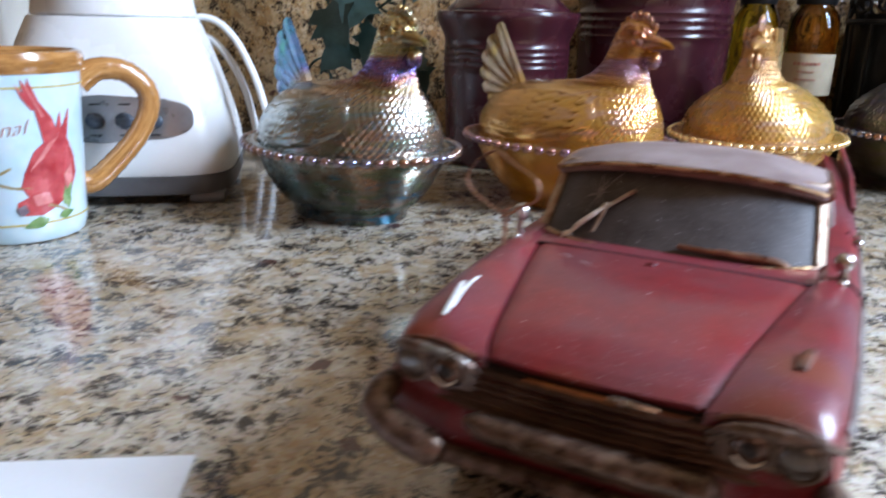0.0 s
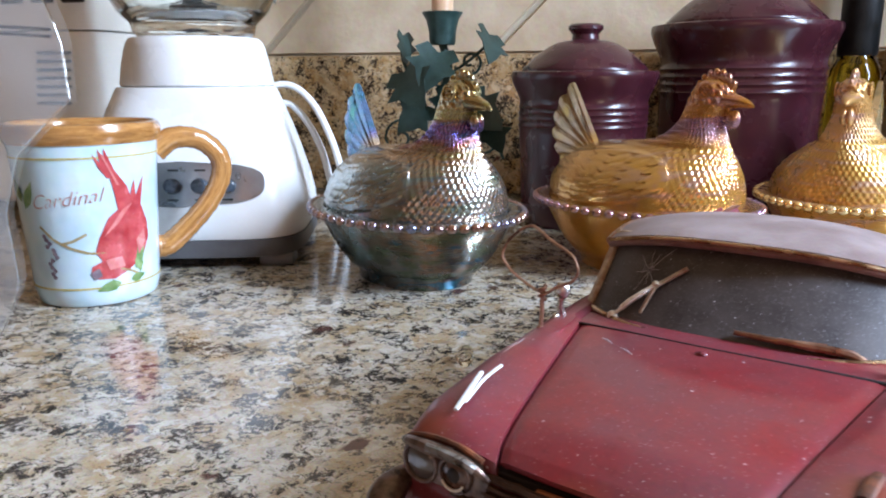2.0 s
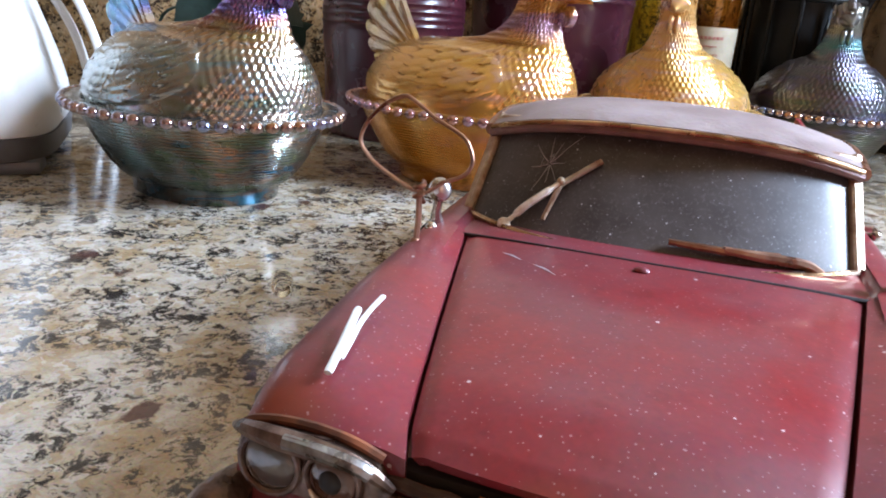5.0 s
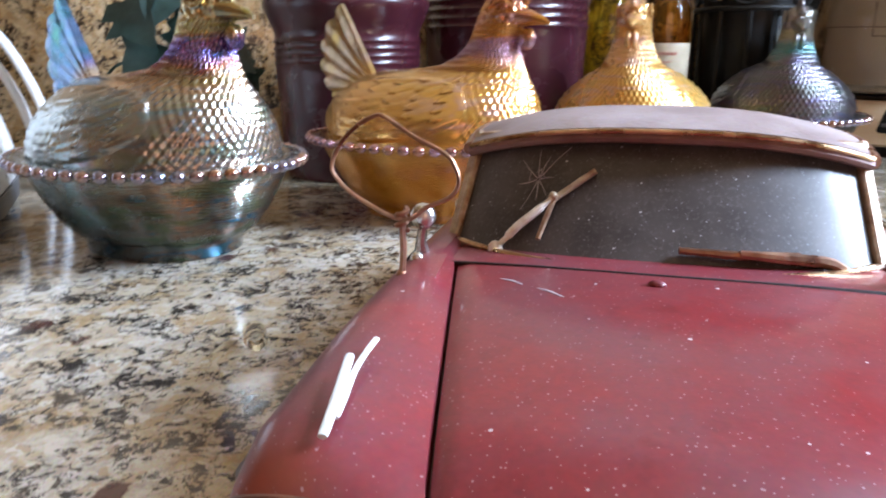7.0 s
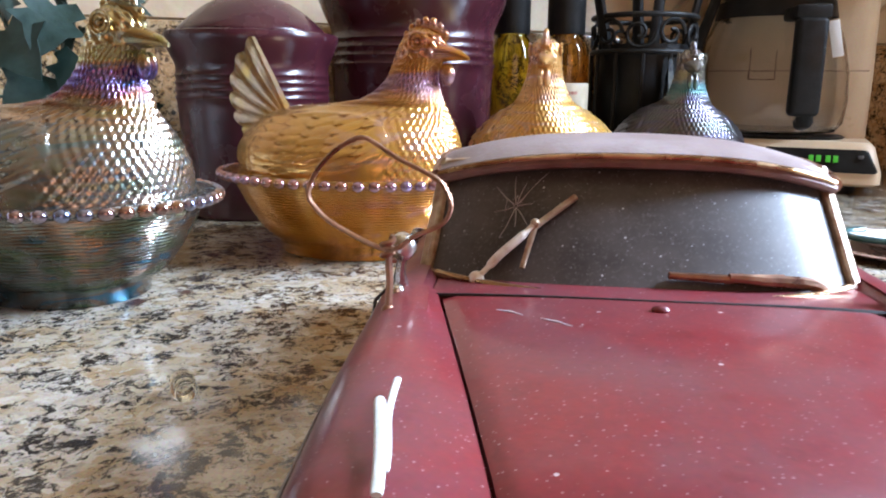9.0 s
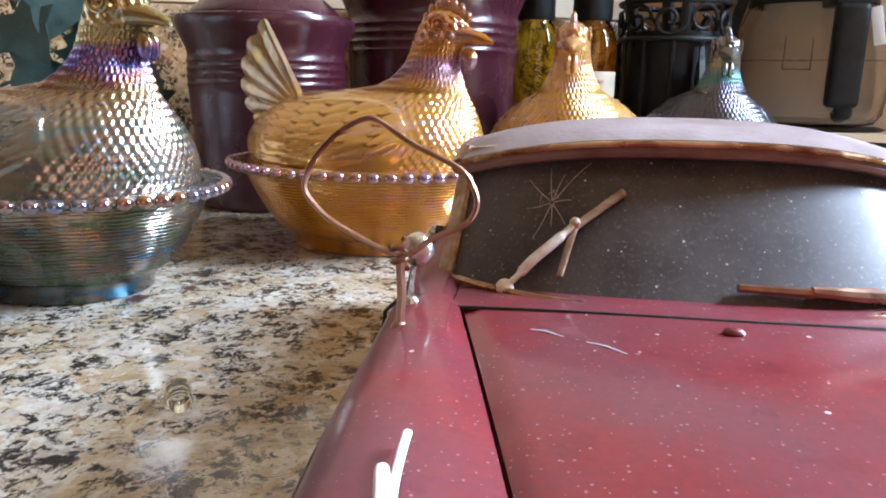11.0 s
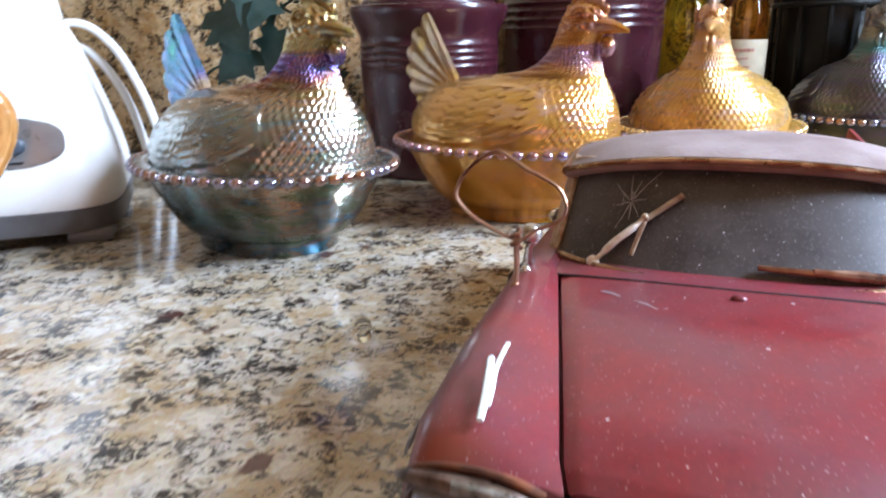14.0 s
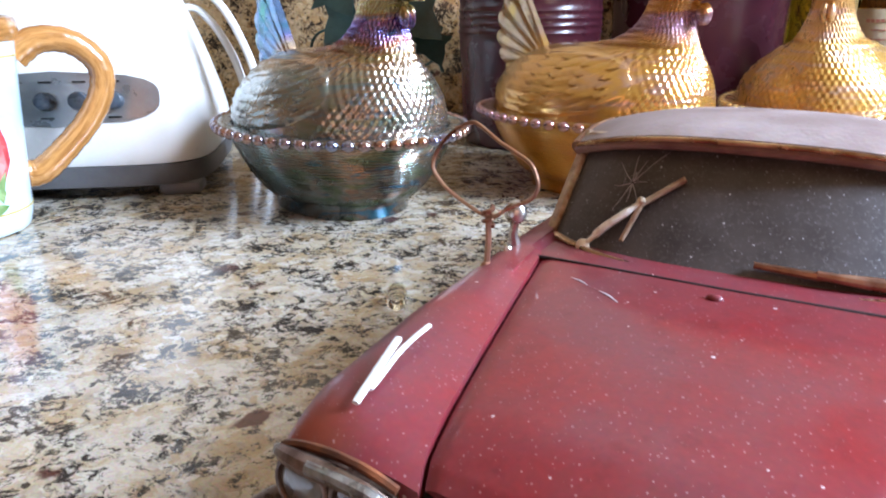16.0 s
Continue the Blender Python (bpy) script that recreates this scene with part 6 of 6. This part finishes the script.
part("dish", *moved(lathe([(0.0, 0.006), (0.020, 0.006), (0.034, 0.010), (0.046, 0.017), (0.049, 0.021), (0.046, 0.021), (0.032, 0.013), (0.0, 0.010)], 40, 1.2, 0.7), Matrix.Translation((0.008, 0.0, -0.001))), WHITEGLAZE, rest)
part("rim_band", *tube([(0.008 + 1.2 * 0.0475 * math.cos(a), 0.7 * 0.0475 * math.sin(a), 0.0205) for a in np.linspace(2.2, 4.4, 16)], 0.0042, 8), TEAL, rest, "dark teal glazed edge")

# ---- wall tiles, laid on the diagonal ----
def clipped(poly, z0, z1, x0, x1):
    for axis, bound, keep in ((1, z0, 1), (1, z1, -1), (0, x0, 1), (0, x1, -1)):
        out = []
        for p, q in zip(poly, poly[1:] + poly[:1]):
            a, b = keep * (p[axis] - bound), keep * (q[axis] - bound)
            if a >= 0:
                out.append(p)
            if a * b < 0:
                t = a / (a - b)
                out.append((p[0] + t * (q[0] - p[0]), p[1] + t * (q[1] - p[1])))
        poly = out
        if len(poly) < 3:
            return None
    return poly


LONG, SHORT, GAP = 0.40, 0.20, 0.0035
random.seed(9)
for i in range(-9, 14):
    for j in range(-6, 8):
        # u runs up to the right, w up to the left
        u0, w0 = j * LONG + 0.19 + (i % 2) * 0.5 * LONG, i * SHORT + 0.135
        pts = []
        for du, dw in ((GAP, GAP), (LONG - GAP, GAP), (LONG - GAP, SHORT - GAP), (GAP, SHORT - GAP)):
            u, w = u0 + du + random.uniform(-0.001, 0.001), w0 + dw + random.uniform(-0.001, 0.001)
            pts.append(((u - w) * 0.7071, (u + w) * 0.7071))
        poly = clipped(pts, SPLASH + 0.003, 0.80, LEFT + 0.01, RIGHT - 0.01)
        if poly is None:
            continue
        n = len(poly)
        cx, cz = sum(p[0] for p in poly) / n, sum(p[1] for p in poly) / n
        lift = 0.0055 + random.uniform(0, 0.0012)
        inset = [(cx + (x - cx) * 0.985, cz + (z - cz) * 0.985) for x, z in poly]
        v = [(x, WALL_Y - 0.0001, z) for x, z in poly] + [(x, WALL_Y - lift * 0.6, z) for x, z in poly] + [(x, WALL_Y - lift, z) for x, z in inset]
        f = [tuple(range(n)), tuple(range(2 * n, 3 * n))] + [(i0 * n + k, i0 * n + (k + 1) % n, (i0 + 1) * n + (k + 1) % n, (i0 + 1) * n + k) for i0 in (0, 1) for k in range(n)]
        part("tile", v, f, TILE, wall)
